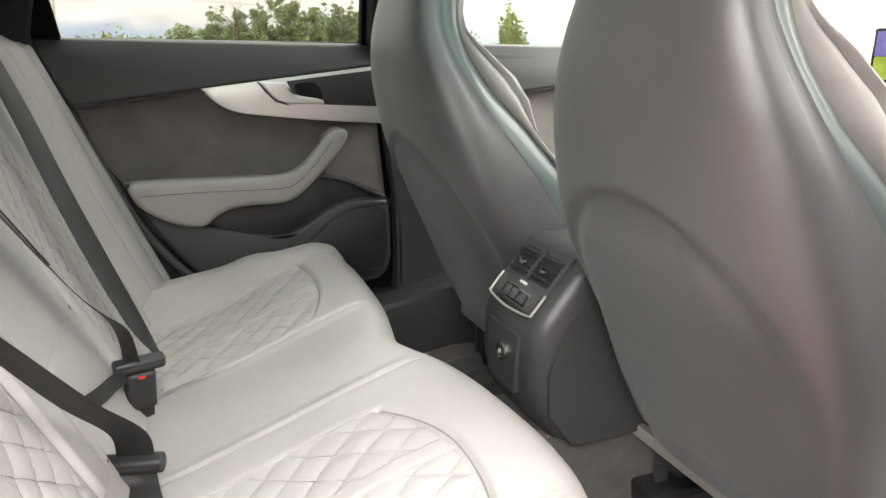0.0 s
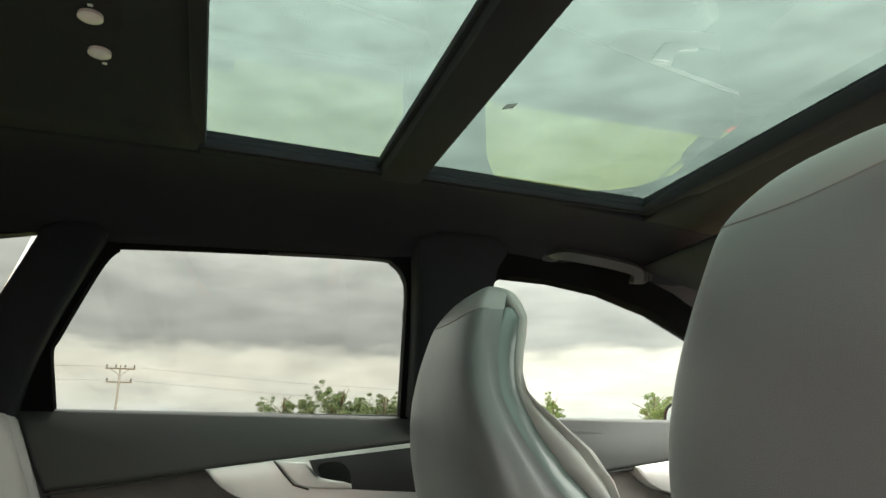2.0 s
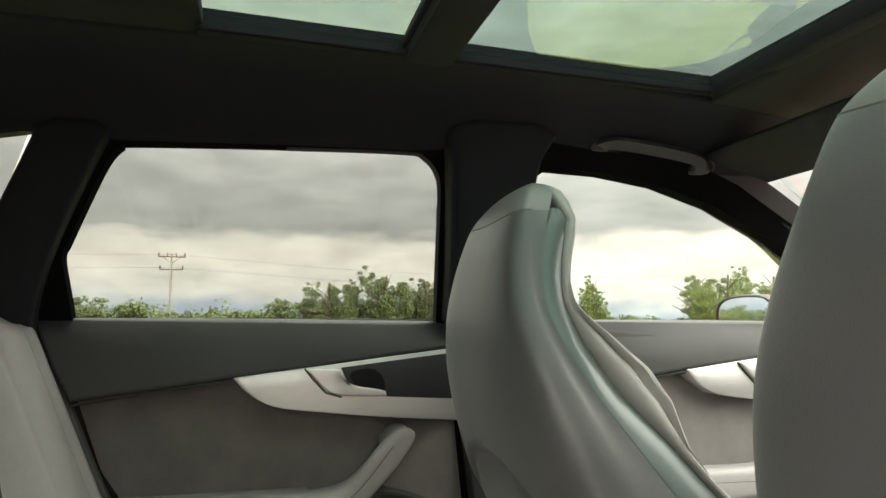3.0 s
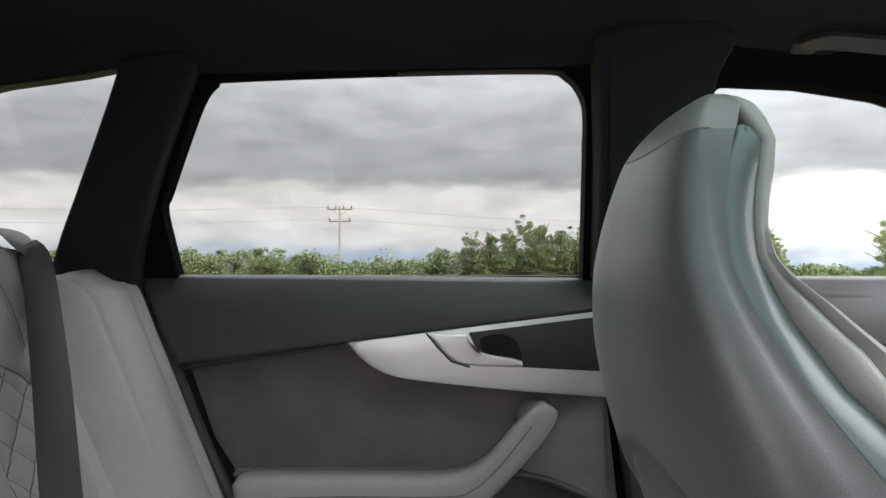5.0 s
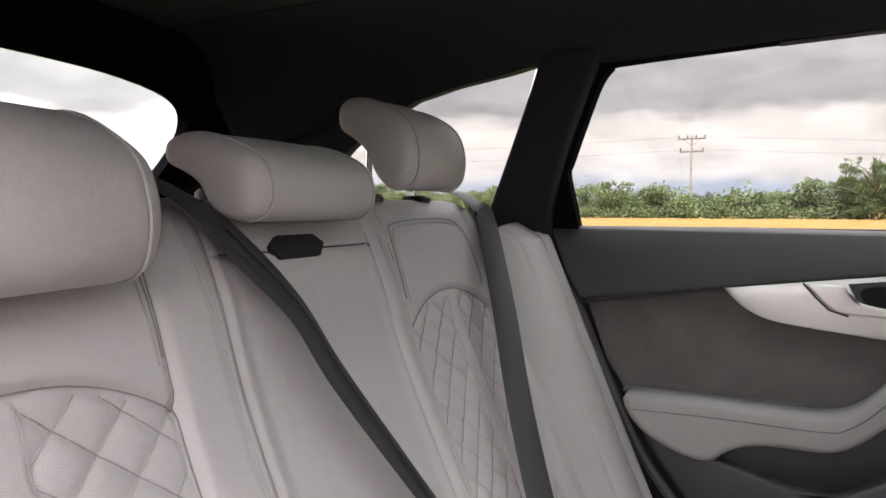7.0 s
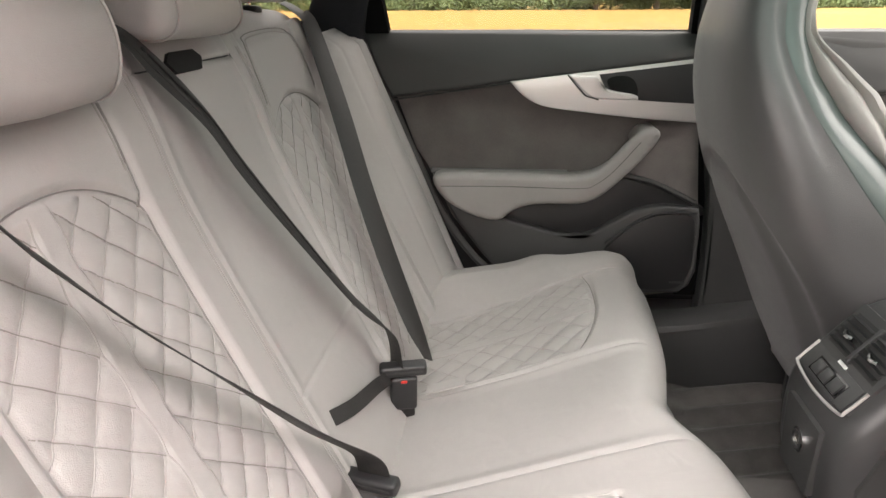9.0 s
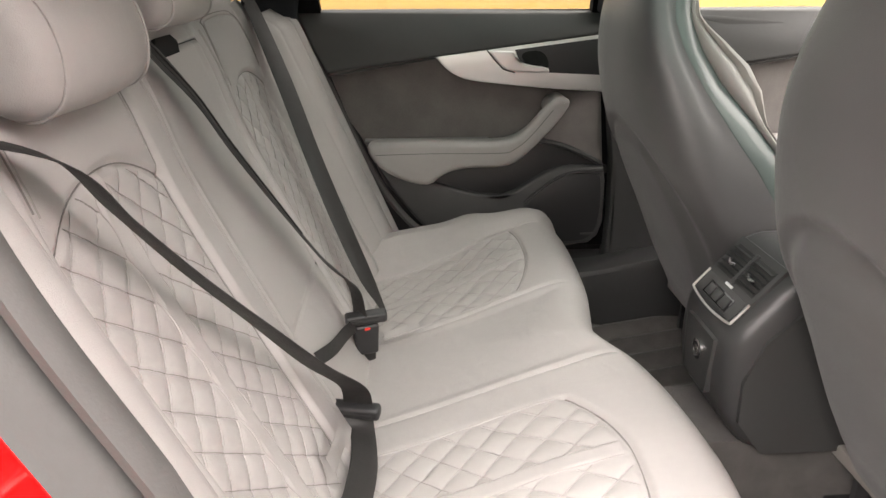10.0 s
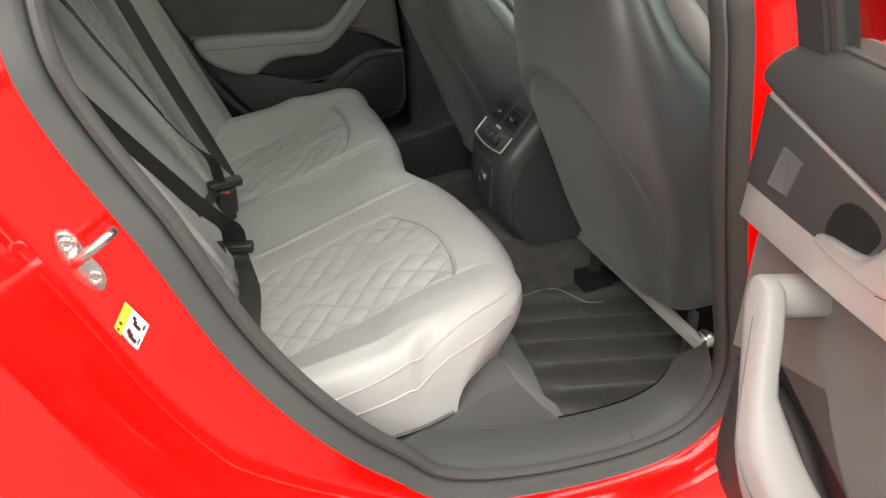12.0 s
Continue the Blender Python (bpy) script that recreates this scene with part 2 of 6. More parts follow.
def prism(outline, y0, y1, r=0.0, seg=2, lean=None):
    """An (x, z) outline between y0 and y1, its edges rounded; lean(x, z) shifts y."""
    outline = [p for i, p in enumerate(outline) if math.hypot(p[0] - outline[i - 1][0], p[1] - outline[i - 1][1]) > 1e-5]
    rings = []
    turns = [a * math.pi / 2 / seg for a in range(seg + 1)] if r else [math.pi / 2]
    s = 1 if y1 > y0 else -1
    for a in turns:
        rings.append([(x, y0 + s * r * (1 - math.cos(a)), z) for x, z in inset(outline, r * (1 - math.sin(a)))])
    for a in turns[::-1]:
        rings.append([(x, y1 - s * r * (1 - math.cos(a)), z) for x, z in inset(outline, r * (1 - math.sin(a)))])
    bm = bmesh.new()
    vs = [[bm.verts.new(p) for p in ring] for ring in rings]
    k = len(outline)
    for a, b in zip(vs, vs[1:]):
        for i in range(k):
            bm.faces.new((a[i], a[(i + 1) % k], b[(i + 1) % k], b[i]))
    caps = [bm.faces.new(vs[0][::-1]), bm.faces.new(vs[-1])]
    bmesh.ops.triangulate(bm, faces=caps)
    if lean is not None:
        for v in bm.verts:
            v.co.y += lean(v.co.x, v.co.z)
    return bm


def loft(rings, cap=True, closed=True):
    """A skin over rings of equally many points."""
    bm = bmesh.new()
    vs = [[bm.verts.new(p) for p in r] for r in rings]
    k = len(rings[0])
    for a, b in zip(vs, vs[1:]):
        for i in range(k if closed else k - 1):
            j = (i + 1) % k
            bm.faces.new((a[i], a[j], b[j], b[i]))
    if cap and closed:
        bm.faces.new(vs[0][::-1])
        bm.faces.new(vs[-1])
    return bm


def catmull(pts, per=6):
    P = [Vector(p) for p in pts]
    out = []
    for i in range(len(P) - 1):
        a, b, c, d = P[max(i - 1, 0)], P[i], P[i + 1], P[min(i + 2, len(P) - 1)]
        for k in range(per):
            t = k / per
            out.append(0.5 * (2 * b + (c - a) * t + (2 * a - 5 * b + 4 * c - d) * t * t + (3 * b - a - 3 * c + d) * t ** 3))
    out.append(P[-1])
    return out


def tube(pts, r, n=8, cap=True, per=0):
    """A round rod along a polyline; r is one radius or one for each point."""
    P = catmull(pts, per) if per else [Vector(p) for p in pts]
    rings = []
    ref = None
    for i, p in enumerate(P):
        d = (P[min(i + 1, len(P) - 1)] - P[max(i - 1, 0)]).normalized()
        if ref is None:
            ref = Vector((0, 0, 1)) if abs(d.z) < .9 else Vector((1, 0, 0))
        u = (ref - d * ref.dot(d)).normalized()
        ref = u
        v = d.cross(u)
        rr = r[min(i, len(r) - 1)] if isinstance(r, (list, tuple)) else r
        rings.append([p + (u * math.cos(2 * math.pi * k / n) + v * math.sin(2 * math.pi * k / n)) * rr for k in range(n)])
    return loft(rings, cap)


def ribbon(pts, normals, width, thick, per=8):
    """A strap along a path, its flat side turned to the given normals."""
    P = catmull(pts, per)
    Nn = catmull(normals, per)
    rings = []
    for i, p in enumerate(P):
        d = (P[min(i + 1, len(P) - 1)] - P[max(i - 1, 0)]).normalized()
        nn = Nn[i].normalized()
        s = d.cross(nn).normalized()
        nn = s.cross(d)
        w, t = width / 2, thick / 2
        rings.append([p + s * a * w + nn * b * t for a, b in ((-1, -.3), (-.96, -1), (.96, -1), (1, -.3), (1, .3), (.96, 1), (-.96, 1), (-1, .3))])
    return loft(rings)


def sheet(nu, nv, f):
    """A grid of points f(a, v), with a and v from 0 to 1."""
    bm = bmesh.new()
    g = [[bm.verts.new(f(i / (nu - 1), j / (nv - 1))) for j in range(nv)] for i in range(nu)]
    for i in range(nu - 1):
        for j in range(nv - 1):
            bm.faces.new((g[i][j], g[i + 1][j], g[i + 1][j + 1], g[i][j + 1]))
    return bm


def threads(name, lines, r, material, parent, label=""):
    """Many thin threads as one mesh."""
    V, Fc = [], []
    for ln in lines:
        P = [Vector(p) for p in ln]
        if len(P) < 2:
            continue
        o = len(V)
        for i, p in enumerate(P):
            d = (P[min(i + 1, len(P) - 1)] - P[max(i - 1, 0)]).normalized()
            u = d.orthogonal().normalized()
            w = d.cross(u)
            V.extend(tuple(p + (u * math.cos(a) + w * math.sin(a)) * r) for a in (0, 1.57, 3.14, 4.71))
        for i in range(len(P) - 1):
            Fc.extend((o + i * 4 + k, o + i * 4 + (k + 1) % 4, o + i * 4 + 4 + (k + 1) % 4, o + i * 4 + 4 + k) for k in range(4))
    me = bpy.data.meshes.new(name)
    me.from_pydata(V, [], Fc)
    me.update()
    return finish(name, me, material, parent, label, 80)


def on_grid(G, i, j):
    """A point between the grid points of a dense surface."""
    X, Y, Z = G
    i0, j0 = min(max(int(i), 0), X.shape[0] - 2), min(max(int(j), 0), X.shape[1] - 2)
    f, g = min(max(i - i0, 0), 1), min(max(j - j0, 0), 1)
    out = []
    for A in (X, Y, Z):
        out.append(A[i0, j0] * (1 - f) * (1 - g) + A[i0 + 1, j0] * f * (1 - g) + A[i0, j0 + 1] * (1 - f) * g + A[i0 + 1, j0 + 1] * f * g)
    return Vector([float(v) for v in out])


def grid_mesh(name, X, Y, Z, material, parent, label="", sharp=60):
    """A dense surface from three arrays of equal shape."""
    nu, nv = X.shape
    co = np.stack((X, Y, Z), -1).reshape(-1, 3)
    idx = np.arange(nu * nv).reshape(nu, nv)
    q = np.stack((idx[:-1, :-1], idx[1:, :-1], idx[1:, 1:], idx[:-1, 1:]), -1).reshape(-1, 4)
    me = bpy.data.meshes.new(name)
    me.from_pydata(co.tolist(), [], q.tolist())
    me.update()
    return finish(name, me, material, parent, label, sharp)


def ident(p):
    return Vector(p)


def mirror_y(p):
    return Vector((p[0], -p[1], p[2]))

# ---------------------------------------------------------------- the car body
def tumble(x, z):
    """How far the side windows lean in above the belt line."""
    return -0.40 * max(z - 1.045, 0.0)


car = thing("car_body", (0.4, 0, 0.0), "bright red estate car body with black roof lining, rear door open", "car")

# right door opening: seal, painted jamb and outer skin
LOOP = smooth_loop([(.165, 1.345), (.10, 1.22), (.062, 1.12), (.057, 1.048), (.072, .981), (.101, .897), (.132, .815), (.162, .73), (.199, .651), (.255, .558),
                    (.32, .473), (.39, .405), (.451, .367), (.602, .328), (.766, .315), (.86, .328), (.908, .362), (.928, .43), (.916, .50), (.893, .575), (.829, .823),
                    (.797, .983), (.774, 1.054), (.755, 1.2), (.735, 1.31), (.70, 1.36), (.43, 1.37), (.21, 1.375)], 2)


def loop_normals(lp):
    out = []
    for i in range(len(lp)):
        a, b = lp[i - 1], lp[(i + 1) % len(lp)]
        d = Vector((b[0] - a[0], b[1] - a[1])).normalized()
        out.append(Vector((d.y, -d.x)))
    c = Vector((sum(p[0] for p in lp) / len(lp), sum(p[1] for p in lp) / len(lp)))
    return [n if n.dot(Vector(p) - c) > 0 else -n for n, p in zip(out, lp)]


LOOPN = loop_normals(LOOP)


def reach(z):
    if z < 0.60:
        return 0.30 + 0.70 * max(0, (z - 0.40) / 0.20)
    if z > 1.05:
        return max(0.22, 1 - (z - 1.05) / 0.30)
    return 1.0


def rim(profile):
    """Rings that follow the door opening; the profile gives distance outward from its edge and y."""
    rings = []
    for o, y in profile:
        ring = []
        for (x, z), n in zip(LOOP, LOOPN):
            k = reach(z)
            oo = o if o < 0.04 else 0.04 + (o - 0.04) * k
            oo -= 0.026 * min(max((0.52 - x) / 0.15, 0), 1) * min(max((1.12 - z) / 0.25, 0), 1) * min(max((z - 0.34) / 0.08, 0), 1) * max(0, 1 - o / 0.16)
            dy = (y + 0.74) * (1 + (max(k, 0.55) - 1) * min(max((o - 0.05) / 0.08, 0), 1)) - 0.74
            ring.append((x + n.x * oo, dy - tumble(x, z) * 0.95, max(z + n.y * oo, 0.16)))
        rings.append(ring)
    return rings


part("quarter_panel", loft(rim([(.038, -.768), (.043, -.773), (.055, -.771), (.075, -.772), (.098, -.775), (.106, -.780), (.112, -.779), (.121, -.789), (.130, -.82), (.137, -.86), (.150, -.885), (.18, -.895), (.26, -.902), (.38, -.906), (.5, -.90)]), cap=False),
     PAINT, car, "glossy bright red painted door jamb and rear wing")
part("door_seal", loft(rim([(.010, -.728), (.004, -.738), (.005, -.750), (.010, -.757), (.016, -.755), (.0195, -.746), (.022, -.754), (.029, -.764), (.037, -.7675), (.042, -.7725)]), cap=False), RUBBER, car, "dark grey rubber door seal with twin lips")

# striker of the door lock
plate = smooth_loop([(.017, .884), (.026, .891), (.039, .884), (.044, .866), (.054, .846), (.057, .830), (.051, .816), (.041, .815), (.027, .834), (.017, .860)], 2)
striker = part("lock_striker", prism(plate, -.781, -.770, .003), STEEL, car, "zinc-plated steel lock striker bolted to the jamb")
part("striker_loop", tube([(.029, -.776, .856), (.031, -.790, .858), (.039, -.801, .866), (.052, -.805, .876), (.066, -.803, .885), (.073, -.794, .887), (.072, -.780, .884)], [.0065] * 8 + [.0055] * 40, 12, per=5), STEEL, striker)
for bx, bz in ((.029, .875), (.046, .833)):
    c = Vector((bx, 0, bz))
    part("bolt", loft([[c + Vector((math.cos(a * math.pi / 8) * r, y, math.sin(a * math.pi / 8) * r)) for a in range(16)] for r, y in ((.0080, -.779), (.0080, -.7822), (.0072, -.7830), (.0044, -.7828), (.0030, -.7812), (.0012, -.7812))]), STEEL, striker)

# warning sticker on the jamb
sa, sb, sd = Vector((.066, -.7765, .797)), Vector((.083, -.7765, .762)), Vector((.048, -.7765, .767))
u, w = sb - sa, sd - sa


def patch(a0, a1, b0, b1, off=0.0, th=0.0008):
    bm = bmesh.new()
    lo = [bm.verts.new(sa + u * a + w * b + Vector((0, -off, 0))) for a, b in ((a0, b0), (a1, b0), (a1, b1), (a0, b1))]
    hi = [bm.verts.new(v.co + Vector((0, -th, 0))) for v in lo]
    bm.faces.new(lo), bm.faces.new(hi[::-1])
    for i in range(4):
        bm.faces.new((lo[i], hi[i], hi[(i + 1) % 4], lo[(i + 1) % 4]))
    return bm


sticker = part("warning_sticker", patch(0, 1, 0, 1), WHITE, car, "white and yellow warning sticker with small pictograms")
part("yellow_band", patch(0, .30, 0, 1, .0009), YELLOW, sticker)
for a0, a1, b0, b1, m in ((.08, .2, .62, .74, BLACKINK), (.1, .2, .84, .94, BLACKINK), (.42, .55, .14, .26, BLACKINK), (.50, .62, .22, .40, BLACKINK), (.55, .80, .30, .42, BLACKINK), (.48, .57, .34, .40, REDINK), (.42, .54, .60, .76, BLACKINK), (.52, .66, .66, .86, BLACKINK), (.64, .84, .74, .88, BLACKINK), (.46, .56, .70, .80, REDINK), (.84, .92, .10, .30, CONSOLE), (.88, .93, .60, .84, CONSOLE)):
    part("print_bar", patch(a0, a1, b0, b1, .0012, .0005), m, sticker)

# sill and pillar trim inside the right opening, wide along the sill and a narrow edge up the pillars
def trim_ring(steps):
    """One line of the trim: distance outward, y and drop where it is wide."""
    o, y_in, dz = steps
    out = []
    for (x, z), n in zip(LOOP, LOOPN):
        k = min(max((.455 - z) / .085, 0), 1) if x < .6 else min(max((.50 - z) / .10, 0), 1)
        k = k * k * (3 - 2 * k)
        y = min(y_in, -.668)
        oo, yy = .006 + (o - .006) * k, -.735 + (y + .735) * k
        if x > .6 and z > .40:
            oo, yy = oo - .008 * (1 - k), yy + (1 - k) * .012
        out.append((x + n.x * oo, yy - tumble(x, z) * .95, max(z + n.y * oo + dz * k, .19)))
    return out


part("sill_trim", loft([trim_ring(q) for q in ((.006, -.744, 0), (.0, -.738, 0), (-.007, -.722, 0), (-.012, -.69, 0), (-.015, -.65, 0), (-.019, -.622, 0), (-.018, -.612, -.006), (-.006, -.606, -.03), (.0, -.604, -.14))], cap=False), DASH, car, "dark grey plastic sill and pillar trim")
part("sill_joint", tube([(.79, -.740, .318), (.785, -.72, .325), (.782, -.69, .329), (.785, -.65, .332), (.79, -.622, .334)], .0022, 5), BLACKINK, car)

# inner left side: sill, pillars, side trims of both sides
for sgn, side in ((1, "left"), (-1, "right")):
    xf = ident if sgn > 0 else mirror_y
    # pillar between rear door and quarter window
    part("rear_pillar_trim", prism(smooth_loop([(-.125, 1.02), (-.102, 1.085), (-.040, 1.20), (.030, 1.335), (.045, 1.372), (.16, 1.378), (.125, 1.31), (.072, 1.20), (.04, 1.12), (.02, 1.04), (.03, .98), (-.11, .98)], 1), .69, .76, .012, 3, tumble), CLOTH, car, "black cloth-covered pillar trim", xf)
    part("quarter_trim", prism([(-1.05, .30), (-.08, .30), (-.02, .95), (-.03, 1.06), (-.10, 1.075), (-.60, 1.085), (-.98, 1.10)], .70, .76, .01), PLASTIC, car, "black plastic luggage side trim", xf)
    part("quarter_glass", prism([(.02, 1.37), (-.28, 1.33), (-.60, 1.24), (-.88, 1.12), (-.86, 1.07), (-.11, 1.06)], .752, .756, 0, 2, tumble), PRIVACY, car, "privacy-tinted quarter window", xf)
    edge = [(.03, 1.358), (-.03, 1.347), (-.14, 1.332), (-.24, 1.311), (-.33, 1.273), (-.42, 1.226), (-.50, 1.166), (-.545, 1.122), (-.57, 1.07), (-.60, 1.06), (-.86, 1.06)]
    part("rear_side_lining", loft([[(x, y + tumble(x, q), q) for y, q in ((.722, z), (.722, max(z + .02, 1.40 - .08 * max(-x - .3, 0))), (.748, max(z + .02, 1.40 - .08 * max(-x - .3, 0))), (.748, z))] for x, z in edge]), CLOTH, car, "black cloth-covered lining behind the quarter window", xf)
    # centre pillar
    part("centre_pillar_trim", prism(smooth_loop([(.765, 1.0), (.752, 1.2), (.738, 1.33), (.725, 1.42), (.95, 1.42), (.905, 1.33), (.925, 1.20), (.95, 1.0)] if sgn > 0 else [(.80, 1.0), (.77, 1.2), (.75, 1.33), (.76, 1.385), (.925, 1.385), (.905, 1.33), (.925, 1.20), (.95, 1.0)], 1), .67 if sgn > 0 else .715, .75, .014, 3, tumble), CLOTH, car, "black cloth-covered centre pillar trim", xf)
    if sgn > 0:
        # dark filler, added so that no red skin shows through the door gap
        part("door_gap", prism([(.79, .40), (.78, 1.03), (.88, 1.03), (.89, .40)], .772, .786, .002), MATTBLACK, car, "matt black filler added behind the door gap", xf)
        part("lower_pillar_trim", prism(smooth_loop([(.835, .20), (.845, .60), (.81, .85), (.80, 1.02), (1.02, 1.02), (1.05, .20)], 1), .735, .80, .015), DASH, car, "dark grey lower pillar trim", xf)
        part("sill_trim", prism(smooth_loop([(.30, .50), (.40, .41), (.60, .37), (.78, .375), (.90, .40), (1.05, .42), (1.40, .42), (1.40, .18), (.25, .18)], 1), .64, .75, .02), DASH, car, "dark grey plastic sill trim", xf)
        part("door_seal", tube([(.005, .725, 1.07), (.012, .725, 1.03), (.045, .725, .955), (.075, .725, .90), (.112, .725, .81), (.148, .725, .73), (.212, .725, .598), (.285, .725, .50), (.36, .72, .44)], .010, 8, per=4), RUBBER, car, "black rubber door seal", xf)
    else:
        part("lower_pillar_trim", prism(smooth_loop([(.965, .20), (.95, .50), (.915, .62), (.86, .85), (.825, 1.02), (1.02, 1.02), (1.1, .20)], 1), .705, .74, .012), DASH, car, "dark grey lower pillar trim", xf)
    # front pillar between side window and windscreen
    low = [(1.02, .625, 1.372), (1.237, .63, 1.346), (1.374, .645, 1.303), (1.516, .67, 1.233), (1.603, .69, 1.178), (1.80, .735, 1.05), (1.95, .76, .96)]
    upp = [(1.02, .58, 1.405), (1.25, .55, 1.405), (1.42, .565, 1.35), (1.56, .59, 1.285), (1.70, .61, 1.215), (1.95, .67, 1.07), (2.12, .70, .97)]
    rings = [[Vector(a), Vector(a).lerp(Vector(b), .5) + Vector((-.012, -.02, -.006)), Vector(b), Vector(b) + Vector((.03, .03, .03)), Vector(a) + Vector((.02, .06, .0))] for a, b in zip(catmull(low, 4), catmull(upp, 4))]
    part("front_pillar_trim", loft(rings), PLASTIC, car, "dark grey windscreen pillar trim", xf)

# roof lining
def crown(x):
    return 1.475 - 0.030 * max(0, (x - 0.9) / 0.5) ** 2 - 0.025 * max(0, (-x - 0.2) / 0.8) ** 2


EDGE = [(-1.05, 1.10), (-.85, 1.16), (-.6, 1.245), (-.24, 1.322), (.01, 1.357), (.17, 1.352), (.44, 1.362), (.66, 1.367), (.75, 1.375), (.93, 1.37), (1.1, 1.366), (1.237, 1.348), (1.36, 1.31)]


def edge_z(x):
    for (a, za), (b, zb) in zip(EDGE, EDGE[1:]):
        if a <= x <= b:
            return za + (zb - za) * (x - a) / (b - a)
    return EDGE[-1][1]


def opening_y(x):
    return 0.350 + 0.045 * min(max((x - 0.30) / 0.88, 0), 1)


verts, faces = [], []


def lining(nu, nv, f):
    o = len(verts)
    verts.extend(f(i / (nu - 1), j / (nv - 1)) for i in range(nu) for j in range(nv))
    faces.extend((o + i * nv + j, o + (i + 1) * nv + j, o + (i + 1) * nv + j + 1, o + i * nv + j + 1) for i in range(nu - 1) for j in range(nv - 1))


def side_strip(s):
    def f(a, v):
        x = -.735 + 2.135 * a
        ze = edge_z(x)
        ye = .715 + tumble(x, ze)
        yo, zt = opening_y(x) + .012, crown(x) - .012
        return (x, s * (ye + (yo - ye) * v), ze + (zt - ze) * (1 - (1 - v) ** 2.3))
    return f


def middle(x0, x1):
    def f(a, v):
        x = x0 + (x1 - x0) * a
        y = (2 * v - 1) * (opening_y(x) + .012)
        return (x, y, crown(x) - .012 * (y / .36) ** 2)
    return f


lining(70, 14, side_strip(1))
lining(70, 14, side_strip(-1))
lining(30, 12, middle(-.735, .296))
lining(8, 12, middle(1.19, 1.40))
me = bpy.data.meshes.new("ceiling")
me.from_pydata(verts, [], faces)
me.update()
solid = finish("ceiling", me, CLOTH, None, sharp=50)
sm = solid.modifiers.new("thickness", "SOLIDIFY")
sm.thickness, sm.offset = 0.012, 0.0
tagged(solid, "black woven cloth roof lining of the car", "ceiling", kind="structure")

# panoramic roof: frame bars, seals and two panes
roof = thing("panoramic_roof", (0.74, 0, 1.47), "panoramic glass roof with green-tinted panes in a black frame", "sunroof")


def roof_bar(name, x0, x1, y0, y1, z0, z1, m, r=.004, label=""):
    return part(name, box((x0, y0, z0), (x1, y1, z1), r), m, roof, label)


roof_bar("rear_frame", .286, .308, -.37, .37, 1.462, 1.486, CLOTH, .006)
roof_bar("front_frame", 1.178, 1.215, -.40, .40, 1.452, 1.490, CLOTH, .008)
roof_bar("cross_beam", .608, .688, -.39, .39, 1.452, 1.495, CLOTH, .012, "black cloth covered cross beam")
roof_bar("beam_seal", .600, .612, -.39, .39, 1.470, 1.484, CLOTH, .003)
roof_bar("beam_seal", .684, .697, -.39, .39, 1.470, 1.484, CLOTH, .003)
for s in (-1, 1):
    for name, dy, z0, z1, m in (("side_frame", .0, 1.456, 1.490, CLOTH), ("side_seal", -.006, 1.458, 1.466, CLOTH)):
        pts0 = [(x, s * (opening_y(x) + dy)) for x in (.30, .6, .9, 1.19)]
        ring = [[(x, y, z0), (x, y + s * .02, z0), (x, y + s * .02, z1), (x, y, z1)] for x, y in pts0]
        part(name, loft(ring), m, roof)
for name, x0, x1 in (("rear_pane", .300, .618), ("front_pane", .680, 1.200)):
    pane = part(name, sheet(8, 12, lambda a, v: (x0 + (x1 - x0) * a, (2 * v - 1) * .40, 1.484 - .014 * (2 * v - 1) ** 2)), ROOFGLASS, roof, "green-tinted roof glass")
for k in range(5):
    part("glass_mark", box((.735 + .003 * k, .09 - .002 * k, 1.4815), (.7365 + .003 * k, .108 - .002 * k, 1.4822)), BLACKINK, roof, "tiny black print on the glass")

# reading lamps in the lining
lamp = thing("reading_lamp", (.165, .06, 1.474), "twin round reading lamps set in the black roof lining", "lamp")
part("housing", box((.125, -.03, 1.4685), (.215, .16, 1.478), .004), CLOTH, lamp)
for ly in (.022, .104):
    c = Vector((.178, ly, 1.466))
    part("lens", loft([[c + Vector((math.cos(a * math.pi / 10) * r, math.sin(a * math.pi / 10) * r, z)) for a in range(20)] for r, z in ((.0140, .002), (.0140, -.002), (.0105, -.004), (.006, -.0045))]), LAMPGLASS, lamp, "round clear lens")
    part("switch_mark", box((.178 + .0, ly + (.023 if ly > .06 else -.027), 1.4645), (.184, ly + (.027 if ly > .06 else -.023), 1.4665), .001), WHITE, lamp)


def grab_handle(pts, ends, label, m):
    """A folding handle: a flat moulded bar on two hinge blocks, in a shallow oval well."""
    h = thing("grab_handle", tuple(Vector(pts[0]).lerp(Vector(pts[-1]), .5)), label, "grab handle", "roof grab handles")
    face = Vector((0, -.62, -.78))
    part("bar", ribbon(pts, [face] * len(pts), .024, .013, 6), m, h, "flat moulded bar")
    for p in ends:
        part("mount", box((p[0] - .020, p[1] - .012, p[2] - .010), (p[0] + .020, p[1] + .03, p[2] + .020), .009, 3), m, h)
    a, b = Vector(ends[0]), Vector(ends[1])
    along, up = (b - a).normalized(), Vector((0, .78, -.62))
    mid, half = (a + b) / 2 + Vector((0, .012, .004)), (b - a).length / 2 + .035
    rim_ = [mid + along * math.copysign(abs(math.cos(q)) ** .45, math.cos(q)) * half + up * math.copysign(abs(math.sin(q)) ** .6, math.sin(q)) * .034 for q in [2 * math.pi * k / 40 for k in range(41)]]
    part("well_edge", tube(rim_, .0035, 6), PLASTIC, h, "rounded edge of the handle well")
    return h


